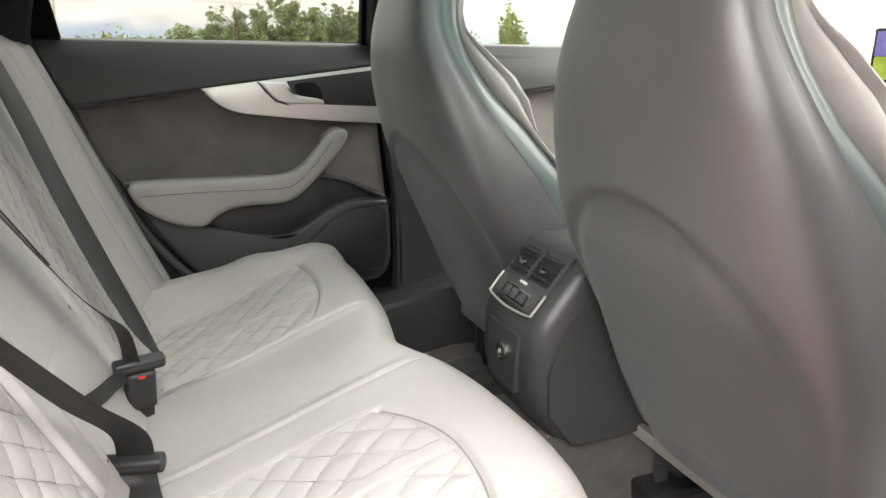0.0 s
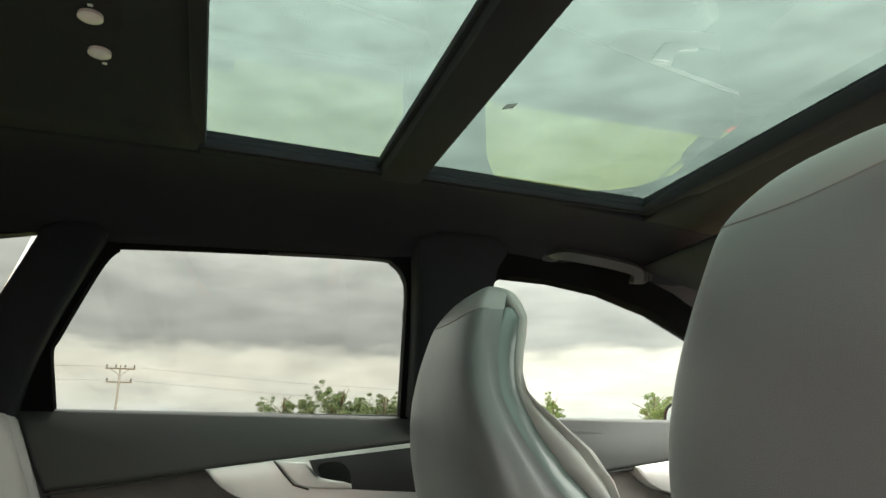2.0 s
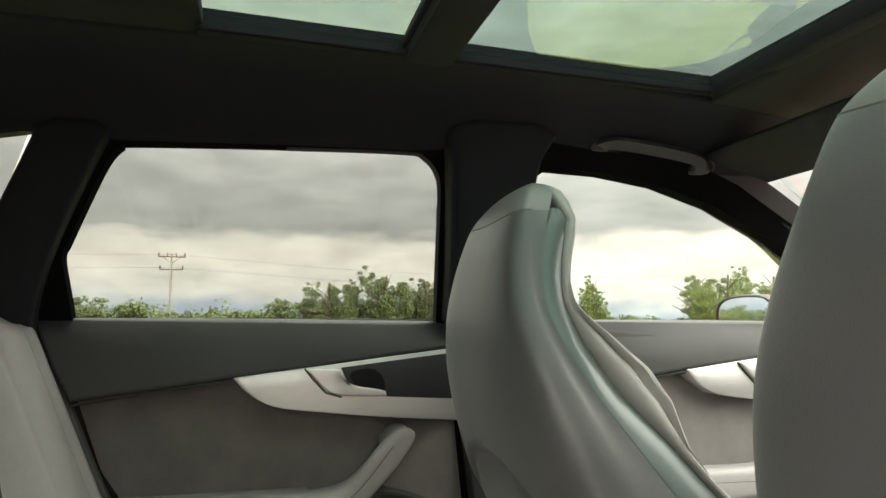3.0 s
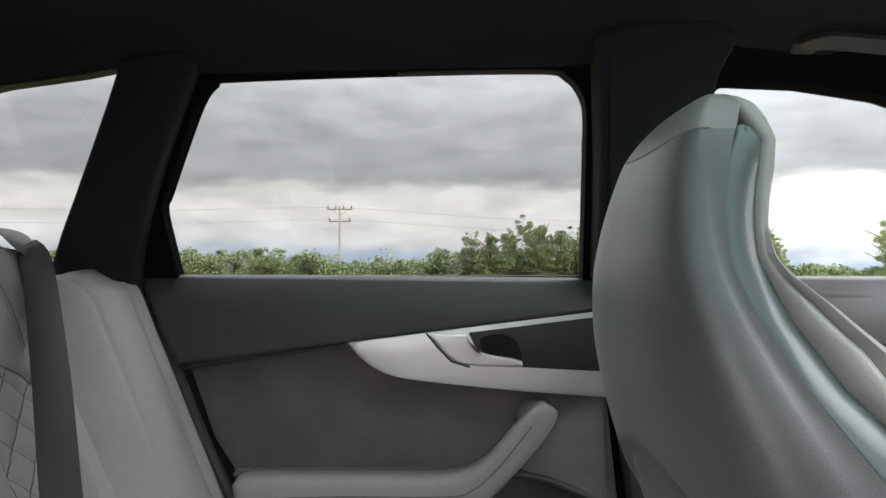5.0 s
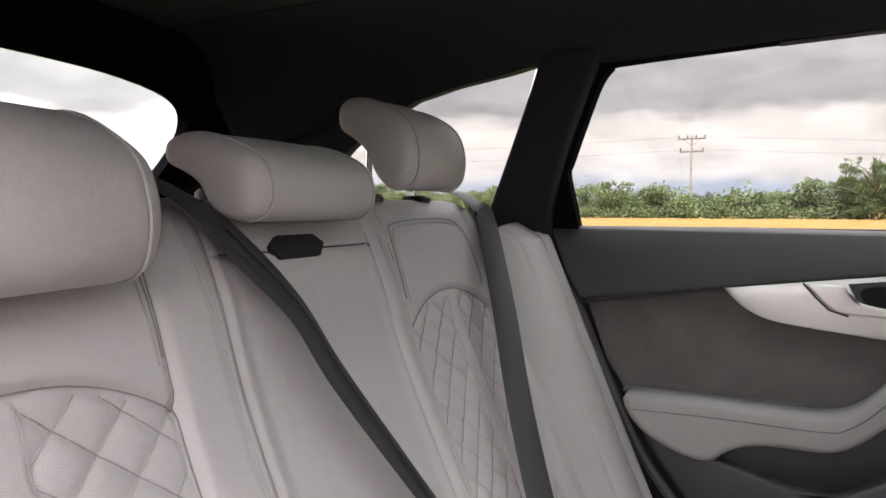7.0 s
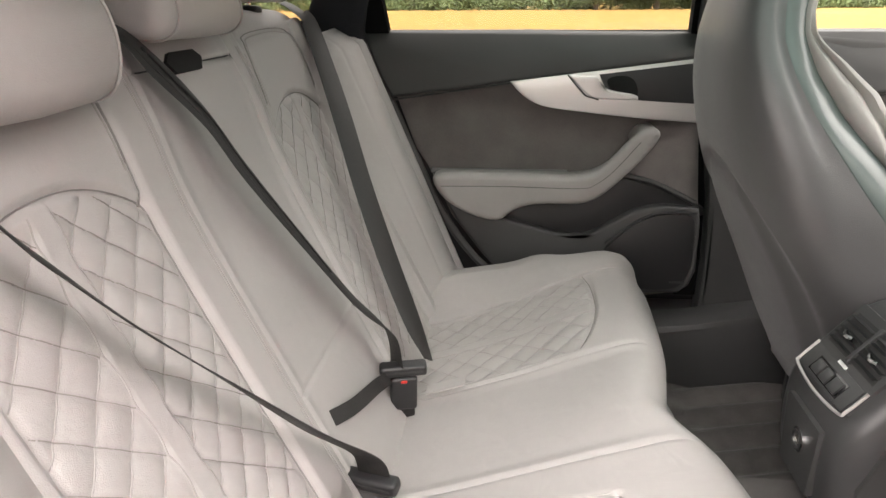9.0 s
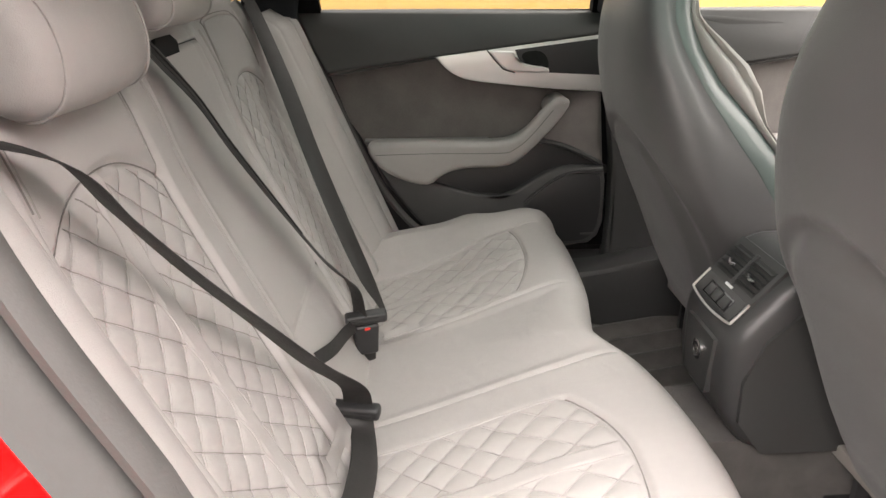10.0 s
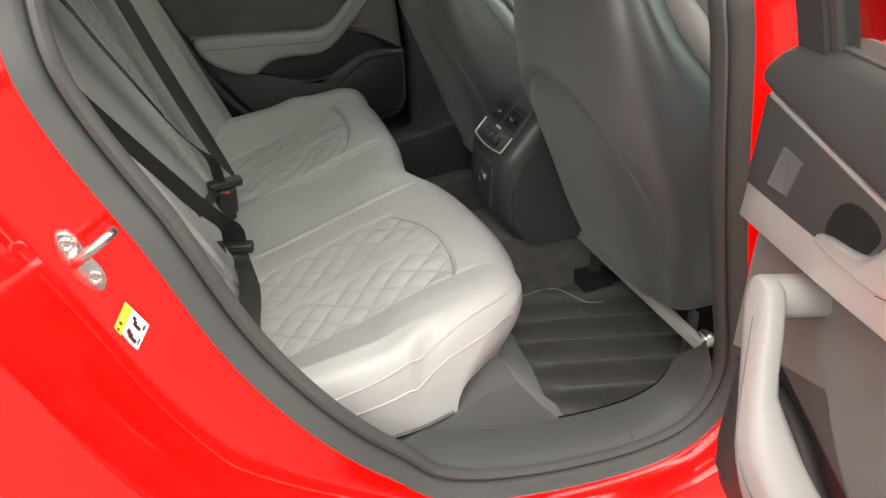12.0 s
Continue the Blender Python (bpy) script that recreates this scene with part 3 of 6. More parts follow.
grab_handle([(.290, .560, 1.432), (.31, .543, 1.424), (.34, .538, 1.421), (.39, .536, 1.420), (.44, .538, 1.421), (.47, .545, 1.424), (.488, .562, 1.430)], [(.283, .580, 1.436), (.495, .582, 1.434)], "black folding grab handle under the roof edge", PLASTIC)
grab_handle([(1.040, .556, 1.393), (1.052, .536, 1.392), (1.075, .527, 1.390), (1.16, .522, 1.381), (1.222, .522, 1.372), (1.246, .528, 1.364), (1.256, .548, 1.352)], [(1.043, .562, 1.392), (1.270, .560, 1.360)], "dark grey grab handle under the roof edge", DASH)
hook = thing("coat_hook", (.56, .585, 1.40), "small black coat hook beside the grab handle", "hook")
part("hook_body", box((.535, .57, 1.385), (.60, .61, 1.41), .008), PLASTIC, hook)

visor = thing("sun_visor", (1.36, .36, 1.385), "dark sun visor with a yellow warning label", "sun visor")
part("board", loft([[(1.28 + dx, y, 1.388 - dz + .02 * (0.5 - abs(y - .36))) for dx, dz in ((0, 0), (.17, .035), (.172, .043), (.165, .050), (.0, .016), (-.008, .008))] for y in (.17, .18, .60, .615)]), CLOTH, visor)
part("warning_label", loft([[(1.33, y, 1.3795), (1.43, y, 1.3575), (1.43, y, 1.3565), (1.33, y, 1.3785)] for y in (.30, .46)]), YELLOW, visor, "yellow and white warning label")
part("label_print", loft([[(1.36, y, 1.3718), (1.425, y, 1.3572), (1.425, y, 1.3562), (1.36, y, 1.3708)] for y in (.31, .45)]), WHITE, visor)
for k in range(4):
    part("print_bar", box((1.362, .32 + .03 * k, 1.3685), (1.372, .34 + .03 * k, 1.3692)), BLACKINK, visor)

# tailgate with rear window
half_gate = [(0, 1.363), (.17, 1.361), (.30, 1.356), (.44, 1.339), (.512, 1.312), (.541, 1.262), (.535, 1.20), (.50, 1.08), (.44, 1.02), (0, 1.01)]
gate_in = smooth_loop(half_gate + [(-y, z) for y, z in half_gate[-2:0:-1]], 2)
tail = thing("tailgate", (-1.0, 0, .5), "black-trimmed tailgate with a wide rear window", "tailgate")


def gate(profile):
    return [[(-.70 - (1.40 - (1.18 + (z - 1.18) * kz)) * .8 + x, y * k, 1.18 + (z - 1.18) * kz) for y, z in gate_in] for x, k, kz in profile]


part("window_surround", loft(gate([(-.03, 1.0, 1.0), (.0, 1.01, 1.02), (.012, 1.05, 1.10), (.014, 1.12, 1.25), (.0, 1.25, 1.5), (-.02, 1.45, 1.9)]), cap=False), MATTBLACK, tail, "black trim round the rear window")
part("rear_glass", loft(gate([(-.028, 1.0, 1.0), (-.031, 1.0, 1.0)])), REARGLASS, tail, "tinted rear window")
part("lower_trim", box((-1.22, -.75, .3), (-1.14, .75, 1.03), .02), PLASTIC, tail)

# outer roof skin, bonnet, dashboard, windscreen, wheels
part("roof_skin", sheet(20, 12, lambda a, v: (-.72 + 1.01 * a, (2 * v - 1) * .60, crown(-.72 + 1.01 * a) + .035 - .07 * (2 * v - 1) ** 4)), PAINT, car, "red roof panel")
for s in (-1, 1):
    part("roof_rail", tube([(-.9, s * .62, 1.42), (0, s * .625, 1.44), (.8, s * .62, 1.44), (1.3, s * .60, 1.40)], .02, 8, per=4), CHROME, car, "bright roof rail")
ws = part("windscreen", loft([[(1.33, y * .74, 1.425 - .02 * abs(y)), (2.12, y, .99 - .02 * abs(y))] for y in (-.70, -.4, 0, .4, .70)], cap=False, closed=False), CLEAR, car, "clear windscreen")
ws.visible_shadow = False
part("bonnet", loft([[(2.1, y, .98 - .08 * abs(y)), (2.6, y * .98, .93 - .1 * abs(y)), (3.1, y * .92, .80 - .1 * abs(y)), (3.2, y * .85, .60)] for y in (-.86, -.5, 0, .5, .86)], cap=False, closed=False), PAINT, car, "red bonnet")
dash = thing("dashboard", (1.8, 0, .8), "dark grey soft plastic dashboard", "dashboard")
part("top", loft([[(x, y, z) for x, z in ((1.72, .62), (1.66, .80), (1.70, .93), (1.80, .965), (2.15, .96), (2.15, .62))] for y in (-.76, -.4, 0, .4, .76)]), DASH, dash)
display = thing("display_screen", (1.75, .06, .97), "free-standing black display with a lit map picture", "display")
part("bezel", box((1.745, -.125, .965), (1.76, .090, 1.085), .006), GLOSS, display)
part("picture", box((1.7425, -.115, 1.025), (1.7445, .080, 1.077)), SCREEN, display)
part("map", box((1.7425, -.115, .975), (1.7445, .080, 1.024)), GREENSCREEN, display)
part("foot", box((1.752, -.045, .935), (1.775, .015, .98), .004), GLOSS, display)

for wx, wy in ((-.30, .76), (-.30, -.76), (2.52, .76), (2.52, -.76)):
    wheel = part("wheel", loft([[(wx + math.cos(a * math.pi / 16) * r, wy + y, .32 + math.sin(a * math.pi / 16) * r) for a in range(32)] for r, y in ((.20, -.11), (.30, -.11), (.32, -.08), (.32, .08), (.30, .11), (.20, .11))]), RUBBER, car, "black tyre")
    part("wheel_rim", loft([[(wx + math.cos(a * math.pi / 16) * r, wy + y, .32 + math.sin(a * math.pi / 16) * r) for a in range(32)] for r, y in ((.21, -.10), (.2, -.112), (.08, -.09), (.08, .09), (.2, .112), (.21, .10))]), STEEL, wheel)

# floor pan, tunnel, carpets
part("floor_pan", box((-1.15, -.74, .12), (2.2, .74, .19), .01), PLASTIC, car, "black floor pan")
part("left_inner_skin", box((-1.1, .862, .20), (2.1, .876, .965)), PLASTIC, car, "black inner side of the body")
part("left_rear_inner_skin", box((-1.1, .862, .968), (.34, .876, 1.03)), PLASTIC, car, "black inner side of the body")
part("left_rocker", box((-1.1, .66, .12), (2.1, .86, .36), .03), DASH, car, "dark grey sill")
part("bulkhead", box((2.0, -.8, .12), (2.1, .8, .95)), CARPET, car, "carpeted bulkhead")
part("left_outer_skin", prism(smooth_loop([(-1.1, .25), (-1.1, .96), (2.1, .94), (2.1, .25), (.10, .25), (.06, .45), (-.07, .62), (-.30, .69), (-.53, .62), (-.66, .45), (-.70, .25)], 1), .878, .905, .01), PAINT, car, "red left side of the body")
part("right_rear_skin", prism(smooth_loop([(-1.1, .25), (-1.1, 1.0), (-.22, 1.0), (-.20, .72), (-.30, .69), (-.53, .62), (-.66, .45), (-.70, .25)], 1), -.893, -.872, .006), PAINT, car, "red right rear side of the body")
for s in (1, -1):
    part("front_wing", prism(smooth_loop([(2.1, .28), (2.1, .98), (2.6, .89), (3.05, .77), (3.22, .60), (3.22, .25), (2.90, .25), (2.86, .45), (2.72, .63), (2.52, .70), (2.32, .63), (2.18, .45), (2.14, .28)], 1), s * .79, s * .885, .02), PAINT, car, "red front wing with wheel arch")
part("nose", prism(smooth_loop([(3.1, .24), (3.27, .26), (3.29, .42), (3.25, .58), (3.12, .66)], 1), -.80, .80, .03), PAINT, car, "red front bumper")
part("tail_panel", prism(smooth_loop([(-1.17, .24), (-1.30, .28), (-1.31, .55), (-1.26, 1.0), (-1.17, 1.02)], 1), -.86, .86, .03), PAINT, car, "red tail and rear bumper")

# ---------------------------------------------------------------- doors
def door(name, dx, xf, label, glass_mat=None, framed=True, at=(0.4, .75, .4), flush=False):
    """A door with its inner panel, drawn as the closed left rear door; dx moves it along the car."""
    d = thing(name, xf(Vector(at)), label, "car door")
    S = lambda pts: [(x + dx, z) for x, z in pts]
    Q = lambda p: xf(p)
    rear = [(.012, 1.052), (.03, 1.02), (.054, .96), (.084, .904), (.13, .775), (.16, .73), (.22, .60), (.297, .508)]
    front = [(.79, .418), (.815, .44), (.828, .48), (.826, .60), (.816, .69), (.80, .85), (.795, 1.048)]
    K = lambda pts: [(.295 + (x - .295) * 1.024, 1.012 + (z - 1.012) * 1.024) for x, z in pts]
    core = rear + [(.36, .44), (.46, .40), (.70, .395), (.76, .405)] + front
    skin = [(x, min(z, .965 + .02 * x)) for x, z in core] if xf is ident else core
    part("door_skin", prism(S(skin), .80, .87, .01), PAINT, d, "glossy red outer door skin", Q)
    in_ = .024 if flush else 0.0
    part("panel", prism(S(core), .765 + in_, .80, .004), SUEDE, d, "dark brown suede-like inner panel", Q)
    if flush:
        felt = [(.084, .904), (.13, .775), (.16, .73), (.215, .664), (.333, .616), (.376, .652), (.44, .666), (.545, .664), (.59, .696), (.625, .734), (.703, .704), (.812, .652), (.820, .78), (.820, .89), (.799, .99), (.486, .95), (.357, .935)]
        part("suede_insert", prism(S(felt), .742, .79, .006, 3), SUEDE, d, "dark brown suede-like door insert", Q)
    # padded upper edge
    up = rear[:4] + [(.357, .940), (.486, .956), (.797, .994), (.797, 1.048), (.40, 1.052)]
    if flush:
        up = rear[:4] + [(.357, .940), (.486, .956), (.797, .994), (.816, .998), (.824, 1.006), (.822, 1.018), (.812, 1.034), (.797, 1.048), (.40, 1.052)]
    bm = prism(S(up), .7025, .80, .010, 4)
    part("upper_trim", bm, DASH, d, "charcoal soft-touch window ledge", lambda p: Q(Vector((p.x, p.y + max(0, (p.z - 1.0) / .05) ** 2 * .026 if p.y < .75 else p.y, p.z))))
    part("crease", tube([(.084 + dx, .708, .8985), (.22 + dx, .708, .918), (.357 + dx, .708, .9385)], .0022, 6), BLACKINK, d, "", Q)
    # metal inlay with the door handle
    inlay = smooth_loop([(.357, .942), (.357, .942), (.42, .950), (.486, .958), (.64, .977), (.797, .996), (.797, .996), (.801, .85), (.801, .85), (.70, .857), (.623, .863), (.492, .877), (.436, .885), (.408, .896), (.38, .915)], 1)
    metal = part("metal_inlay", prism(S(inlay), .704, .77, .003), ALU, d, "brushed aluminium inlay strip", Q)
    lip = .0045 if flush else 0.0
    bay = smooth_loop([(.556, .958 + lip), (.556, .958 + lip), (.68, .973 + lip), (.799, .987 + lip), (.799, .987 + lip), (.799, .893), (.799, .893), (.66, .900), (.60, .905), (.575, .918)], 1)
    part("gloss_panel", prism(S(bay), .7025, .72, .001), DASH if flush else PLASTIC, metal, "black panel behind the handle", Q)
    part("handle_recess", prism(S(smooth_loop([(.570, .953), (.632, .958), (.650, .905), (.60, .914), (.580, .925)], 2)), .7015, .71, .001), DEEP, metal, "deep black handle recess", Q)
    lever = [(.488, .957), (.488, .957), (.553, .9545), (.553, .9545), (.566, .932), (.585, .9225), (.642, .9145), (.645, .904), (.642, .9015), (.558, .9045), (.53, .912)]
    part("door_handle", prism(S(smooth_loop(lever, 1)), .693, .712, .004, 3), ALU, d, "aluminium door release lever", Q)
    part("handle_gap", tube([(x + dx, .7025, z) for x, z in ((.487, .957), (.505, .935), (.528, .911), (.558, .902))], .0018, 6), BLACKINK, metal, "", Q)
    # armrest that rises into a pull handle
    arm = smooth_loop(([(.165, .733), (.26, .735), (.40, .733), (.533, .731), (.58, .752), (.648, .833), (.676, .846), (.70, .836), (.695, .812), (.648, .752), (.592, .692), (.542, .659), (.44, .662), (.376, .648), (.333, .606), (.211, .653)]), 2)
    if flush:
        arm = smooth_loop([(.165, .733), (.26, .735), (.40, .733), (.533, .731), (.58, .752), (.648, .833), (.676, .846), (.698, .836), (.690, .816), (.634, .764), (.578, .704), (.540, .672), (.44, .668), (.376, .650), (.333, .612), (.211, .658)], 2)
    jut = .040 if flush else 0.0
    slim = lambda p: Q(Vector((p.x, .672 + (p.y - .672) * (1 - .42 * min(max((p.z - .735) / .03, 0), 1)) - jut * min(max((.835 - p.z) / .12, 0), 1), p.z)))
    rest = part("armrest", prism(S(arm), .672, .716 if flush else .730, .013 if flush else .017, 4), ARMREST, d, "silver-grey leather armrest rising into a pull handle", slim)
    if name == "rear_door" and xf is not ident:
        part("window_switch", prism(S(smooth_loop([(.740, .957), (.740, .957), (.702, .954), (.702, .954), (.714, .914), (.714, .914), (.754, .910), (.754, .910)], 1)), .700, .706, .002), SHELL, d, "grey window switch", Q)
    part("stitching", tube([(x + dx, .6725, z) for x, z in (((.20, .702), (.35, .704), (.52, .702), (.56, .712), (.60, .745), (.655, .812)))], .0012, 5, per=4), SHELL, rest, "", slim)
    part("armrest_mount", prism(S([(.17, .725), (.50, .725), (.52, .67), (.35, .64), (.22, .665)]), .72, .775, .008), SHELL, rest, "", Q)
    end = [(.650, .812), (.660, .836), (.678, .845), (.697, .836), (.692, .812), (.670, .800)] if flush else [(.636, .806), (.650, .833), (.676, .845), (.698, .836), (.694, .812), (.664, .780)]
    part("pull_end", prism(S(smooth_loop(end, 2)), .681, .775, .012, 4), ARMREST, rest, "", Q)
    # pocket, lower panel and loudspeaker
    recess = [(.30, .632), (.375, .648), (.44, .662), (.545, .66), (.59, .692), (.625, .735), (.703, .700), (.818, .655), (.825, .62), (.72, .62), (.60, .56), (.47, .55)]
    part("pocket_liner", prism(S(smooth_loop(K(recess), 1)), .757 + in_ * .8, .77 + in_ * .8, .003), PLASTIC, d, "black plastic door pocket", Q)
    part("pocket_rim", tube([(x + dx, .755 + in_, z) for x, z in K(((.60, .722), (.66, .716), (.72, .697), (.80, .657)))], .007, 8, per=4), DASH, d, "", Q)
    low = [(.195, .662), (.215, .655), (.333, .611), (.476, .571), (.545, .566), (.575, .578), (.61, .600), (.66, .630), (.70, .643), (.735, .647), (.818, .642), (.826, .60), (.828, .48), (.815, .44), (.79, .418), (.46, .40), (.36, .44), (.297, .508), (.235, .59)]
    lower = part("lower_panel", prism(S(low), .738 + in_, .79, .010, 3), DASH, d, "charcoal plastic lower door panel", Q)
    spk = smooth_loop([(.575, .50), (.61, .545), (.668, .598), (.71, .620), (.745, .627), (.805, .625), (.815, .60), (.817, .49), (.795, .437), (.75, .425), (.64, .43)], 2)
    part("speaker_grille", prism(S(spk), .7345 + in_, .745 + in_, .003), DASH if flush else PLASTIC, lower, "black loudspeaker grille", Q)
    part("speaker_trim", tube([(x + dx, .733 + in_, z) for x, z in ((.60, .548), (.64, .582), (.68, .611), (.72, .628), (.76, .633), (.815, .630))], .0028, 6, per=4), CONSOLE, lower, "", Q)
    part("speaker_badge", box((.765 + dx, .7325 + in_, .447), (.802 + dx, .735 + in_, .453), .0008), CONSOLE, lower, "", Q)
    if not framed:
        return d
    # window frame and glass
    inner = [(.078, 1.047), (.0715, 1.10), (.0655, 1.157), (.075, 1.18), (.110, 1.255), (.142, 1.318), (.165, 1.343), (.19, 1.349), (.44, 1.360), (.66, 1.366), (.70, 1.358), (.724, 1.335), (.735, 1.30), (.742, 1.2), (.752, 1.042)]
    outer = [(.005, 1.047), (.012, 1.10), (.022, 1.15), (.035, 1.18), (.065, 1.255), (.095, 1.33), (.12, 1.375), (.18, 1.392), (.44, 1.402), (.66, 1.408), (.725, 1.40), (.765, 1.36), (.778, 1.30), (.786, 1.2), (.797, 1.042)]
    inner, outer = ([(p.x, p.y) for p in catmull([(a, b, 0) for a, b in line], 4)] for line in (inner, outer))
    rings = []
    for (a, b), (c, e) in zip(inner, outer):
        ti, to = tumble(a, b), tumble(c, e)
        rings.append([(a + dx, .725 + ti, b), (c + dx, .722 + to, e), (c + dx, .78 + to, e), (a + dx, .76 + ti, b), (a + dx, .742 + ti, b)])
    part("window_frame", loft(rings), DASH if flush else MATTBLACK, d, "dark window frame", Q)
    part("glass_channel", tube([(a + dx, .738 + tumble(a, b), b) for a, b in inner[32:]], .006, 6), RUBBER, d, "", Q)
    part("catch", box((.738 + dx, .664, 1.245), (.750 + dx, .68, 1.275), .003), PLASTIC, d, "", Q)
    part("window_glass", prism(S([(.07, 1.03), (.05, 1.157), (.16, 1.355), (.44, 1.372), (.69, 1.378), (.742, 1.33), (.76, 1.03)]), .752, .756, 0, 2, tumble), glass_mat, d, "side window glass", Q)
    part("waist_seal", box((.06 + dx, .737, 1.040), (.78 + dx, .752, 1.052), .003), RUBBER, d, "", Q)
    return d


door("rear_door", 0, ident, "closed rear car door with suede insert and aluminium inlay", glass_mat=PRIVACY)

HINGE, SWING = Vector((.905, -.85, 0)), Matrix.Rotation(radians(73.5), 4, "Z")


def opened(p):
    q = Vector((p[0], -p[1], p[2])) - HINGE
    return SWING @ q + HINGE


door("rear_door", 0, opened, "wide open rear car door with suede insert and leather armrest", glass_mat=PRIVACY, flush=True)

# front doors: same panel, longer, with their own windows
fin = [(.96, 1.02), (.935, 1.2), (.916, 1.30), (.925, 1.333), (.948, 1.350), (1.069, 1.347), (1.199, 1.331), (1.341, 1.294), (1.50, 1.230), (1.605, 1.178), (1.90, 1.0)]
fout = [(.91, 1.02), (.90, 1.2), (.89, 1.33), (.90, 1.38), (.94, 1.40), (1.09, 1.40), (1.23, 1.38), (1.37, 1.335), (1.53, 1.26), (1.64, 1.20), (1.95, 1.0)]
for xf in (ident, mirror_y):
    fd = door("front_door", .963, xf, "closed front car door with aluminium inlay", framed=False, at=(1.4, .75, .4))
    part("front_ledge", prism(smooth_loop([(.95, 1.045), (.95, .90), (1.06, .91), (1.32, .93), (1.76, .97), (2.05, .97), (2.05, 1.0), (1.6, 1.01), (1.2, 1.03)], 1), .716, .80, .012, 3), DASH, fd, "charcoal window ledge", xf)
    part("front_panel", prism([(.965, .40), (.965, .93), (1.9, .93), (1.9, .40)], .745, .80, .01), SUEDE, fd, "", xf)
    part("outer_skin", prism(smooth_loop([(.955, .30), (.935, .60), (.905, .98), (1.95, .98), (2.10, .94), (2.10, .30)], 1), .872, .894, .008), PAINT, fd, "glossy red outer door skin", xf)
    part("window_frame", loft([[(a, .715 + tumble(a, b), b), (c, .69 + tumble(c, e), e), (c, .77 + tumble(c, e), e), (a, .76 + tumble(a, b), b)] for (a, b), (c, e) in zip(fin, fout)]), MATTBLACK, fd, "black window frame", xf)
    pane = part("window_glass", prism([(.90, 1.0), (.93, 1.38), (1.10, 1.38), (1.30, 1.345), (1.5, 1.25), (1.95, 1.0)], .752, .756, 0, 2, tumble), CLEAR, fd, "clear side window", xf)
    pane.visible_shadow = False

# door mirror outside the front left door
wing = thing("wing_mirror", (1.78, 1.0, 1.03), "red door mirror with dark rim outside the front window", "mirror")
mo = smooth_loop([(-.13, -.055), (-.135, .02), (-.10, .055), (.0, .062), (.09, .055), (.12, .0), (.11, -.05), (.0, -.062)], 2)
MC = Vector((1.775, 1.045, 1.067))


def mirror_rings(levels):
    return [[MC + Vector((x + .12 * a * k * .4, -a * k, b * k)) for a, b in mo] for x, k in levels]


part("housing", loft(mirror_rings([(-.01, .97), (-.015, 1.0), (.0, 1.04), (.04, 1.02), (.09, .8), (.115, .4)])), PAINT, wing, "red mirror housing")
part("mirror_glass", loft(mirror_rings([(-.013, .90), (-.019, .89)])), MIRROR, wing, "silvered mirror glass")
part("rim", loft(mirror_rings([(-.017, .89), (-.023, .93), (-.022, .98), (-.012, 1.03), (0, 1.045)]), cap=False), PLASTIC, wing)
part("arm", box((1.76, .84, 1.0), (1.82, .96, 1.03), .01), PLASTIC, wing)


# ---------------------------------------------------------------- rear seat
def smoothstep(a, b, x):
    t = np.clip((x - a) / (b - a), 0, 1)
    return t * t * (3 - 2 * t)


def groove(d, depth=.006, w=.004):
    return -depth * np.exp(-(d / w) ** 2)


def quilt(a, b, pa, pb):
    """Padded diamonds between crossing seams."""
    s = np.abs(np.sin(np.pi * (a / pa + b / pb))) * np.abs(np.sin(np.pi * (a / pa - b / pb)))
    return np.clip(s, 1e-6, 1) ** .38


def curve_points(pts, n):
    """A smooth profile, evenly resampled, with its normals."""
    P = np.array([tuple(v) for v in catmull([(a, b, 0) for a, b in pts], 10)])[:, :2]
    L = np.concatenate(([0], np.cumsum(np.hypot(*np.diff(P, axis=0).T))))
    t = np.linspace(0, L[-1], n)
    a, b = np.interp(t, L, P[:, 0]), np.interp(t, L, P[:, 1])
    da, db = np.gradient(a), np.gradient(b)
    k = np.hypot(da, db)
    return a, b, -db / k, da / k


bench = thing("rear_bench", (.2, 0, .2), "silver-grey leather rear bench with diamond-quilted seats", "car seat")
part("seat_base", prism(smooth_loop([(.05, .19), (.05, .42), (.30, .43), (.57, .44), (.60, .42), (.66, .19)], 1), -.60, .60, .02), SHELL, bench, "dark grey trimmed seat base")
for s in (-1, 1):
    part("side_valance", loft([[(.30, s * y, .385), (.40, s * y, .386), (.44, s * y, .392), (.482, s * y, .405), (.53, s * y, .434), (.560, s * y, .446), (.592, s * y, .446), (.650, s * y, .37), (.712, s * y, .30), (.758, s * y, .20), (.45, s * y, .20), (.30, s * y, .20)] for y in (.6705, .60)]), SHELL, bench, "grey trimmed panel below the seat cushion")

    part("front_valance", loft([[(.59, s * y, .43), (.66, s * y, .345), (.705, s * y, .29), (foot, s * y, .205), (foot - .03, s * y, .20), (.56, s * y, .30)] for y, foot in ((.125, .80), (.20, .79), (.30, .783), (.40, .775), (.50, .758), (.575, .745), (.61, .735))]), SHELL, bench, "grey trimmed cover sloping from the cushion to the floor")

CUSH_R, CUSH_L = -.105, .170        # seams beside the narrow middle place


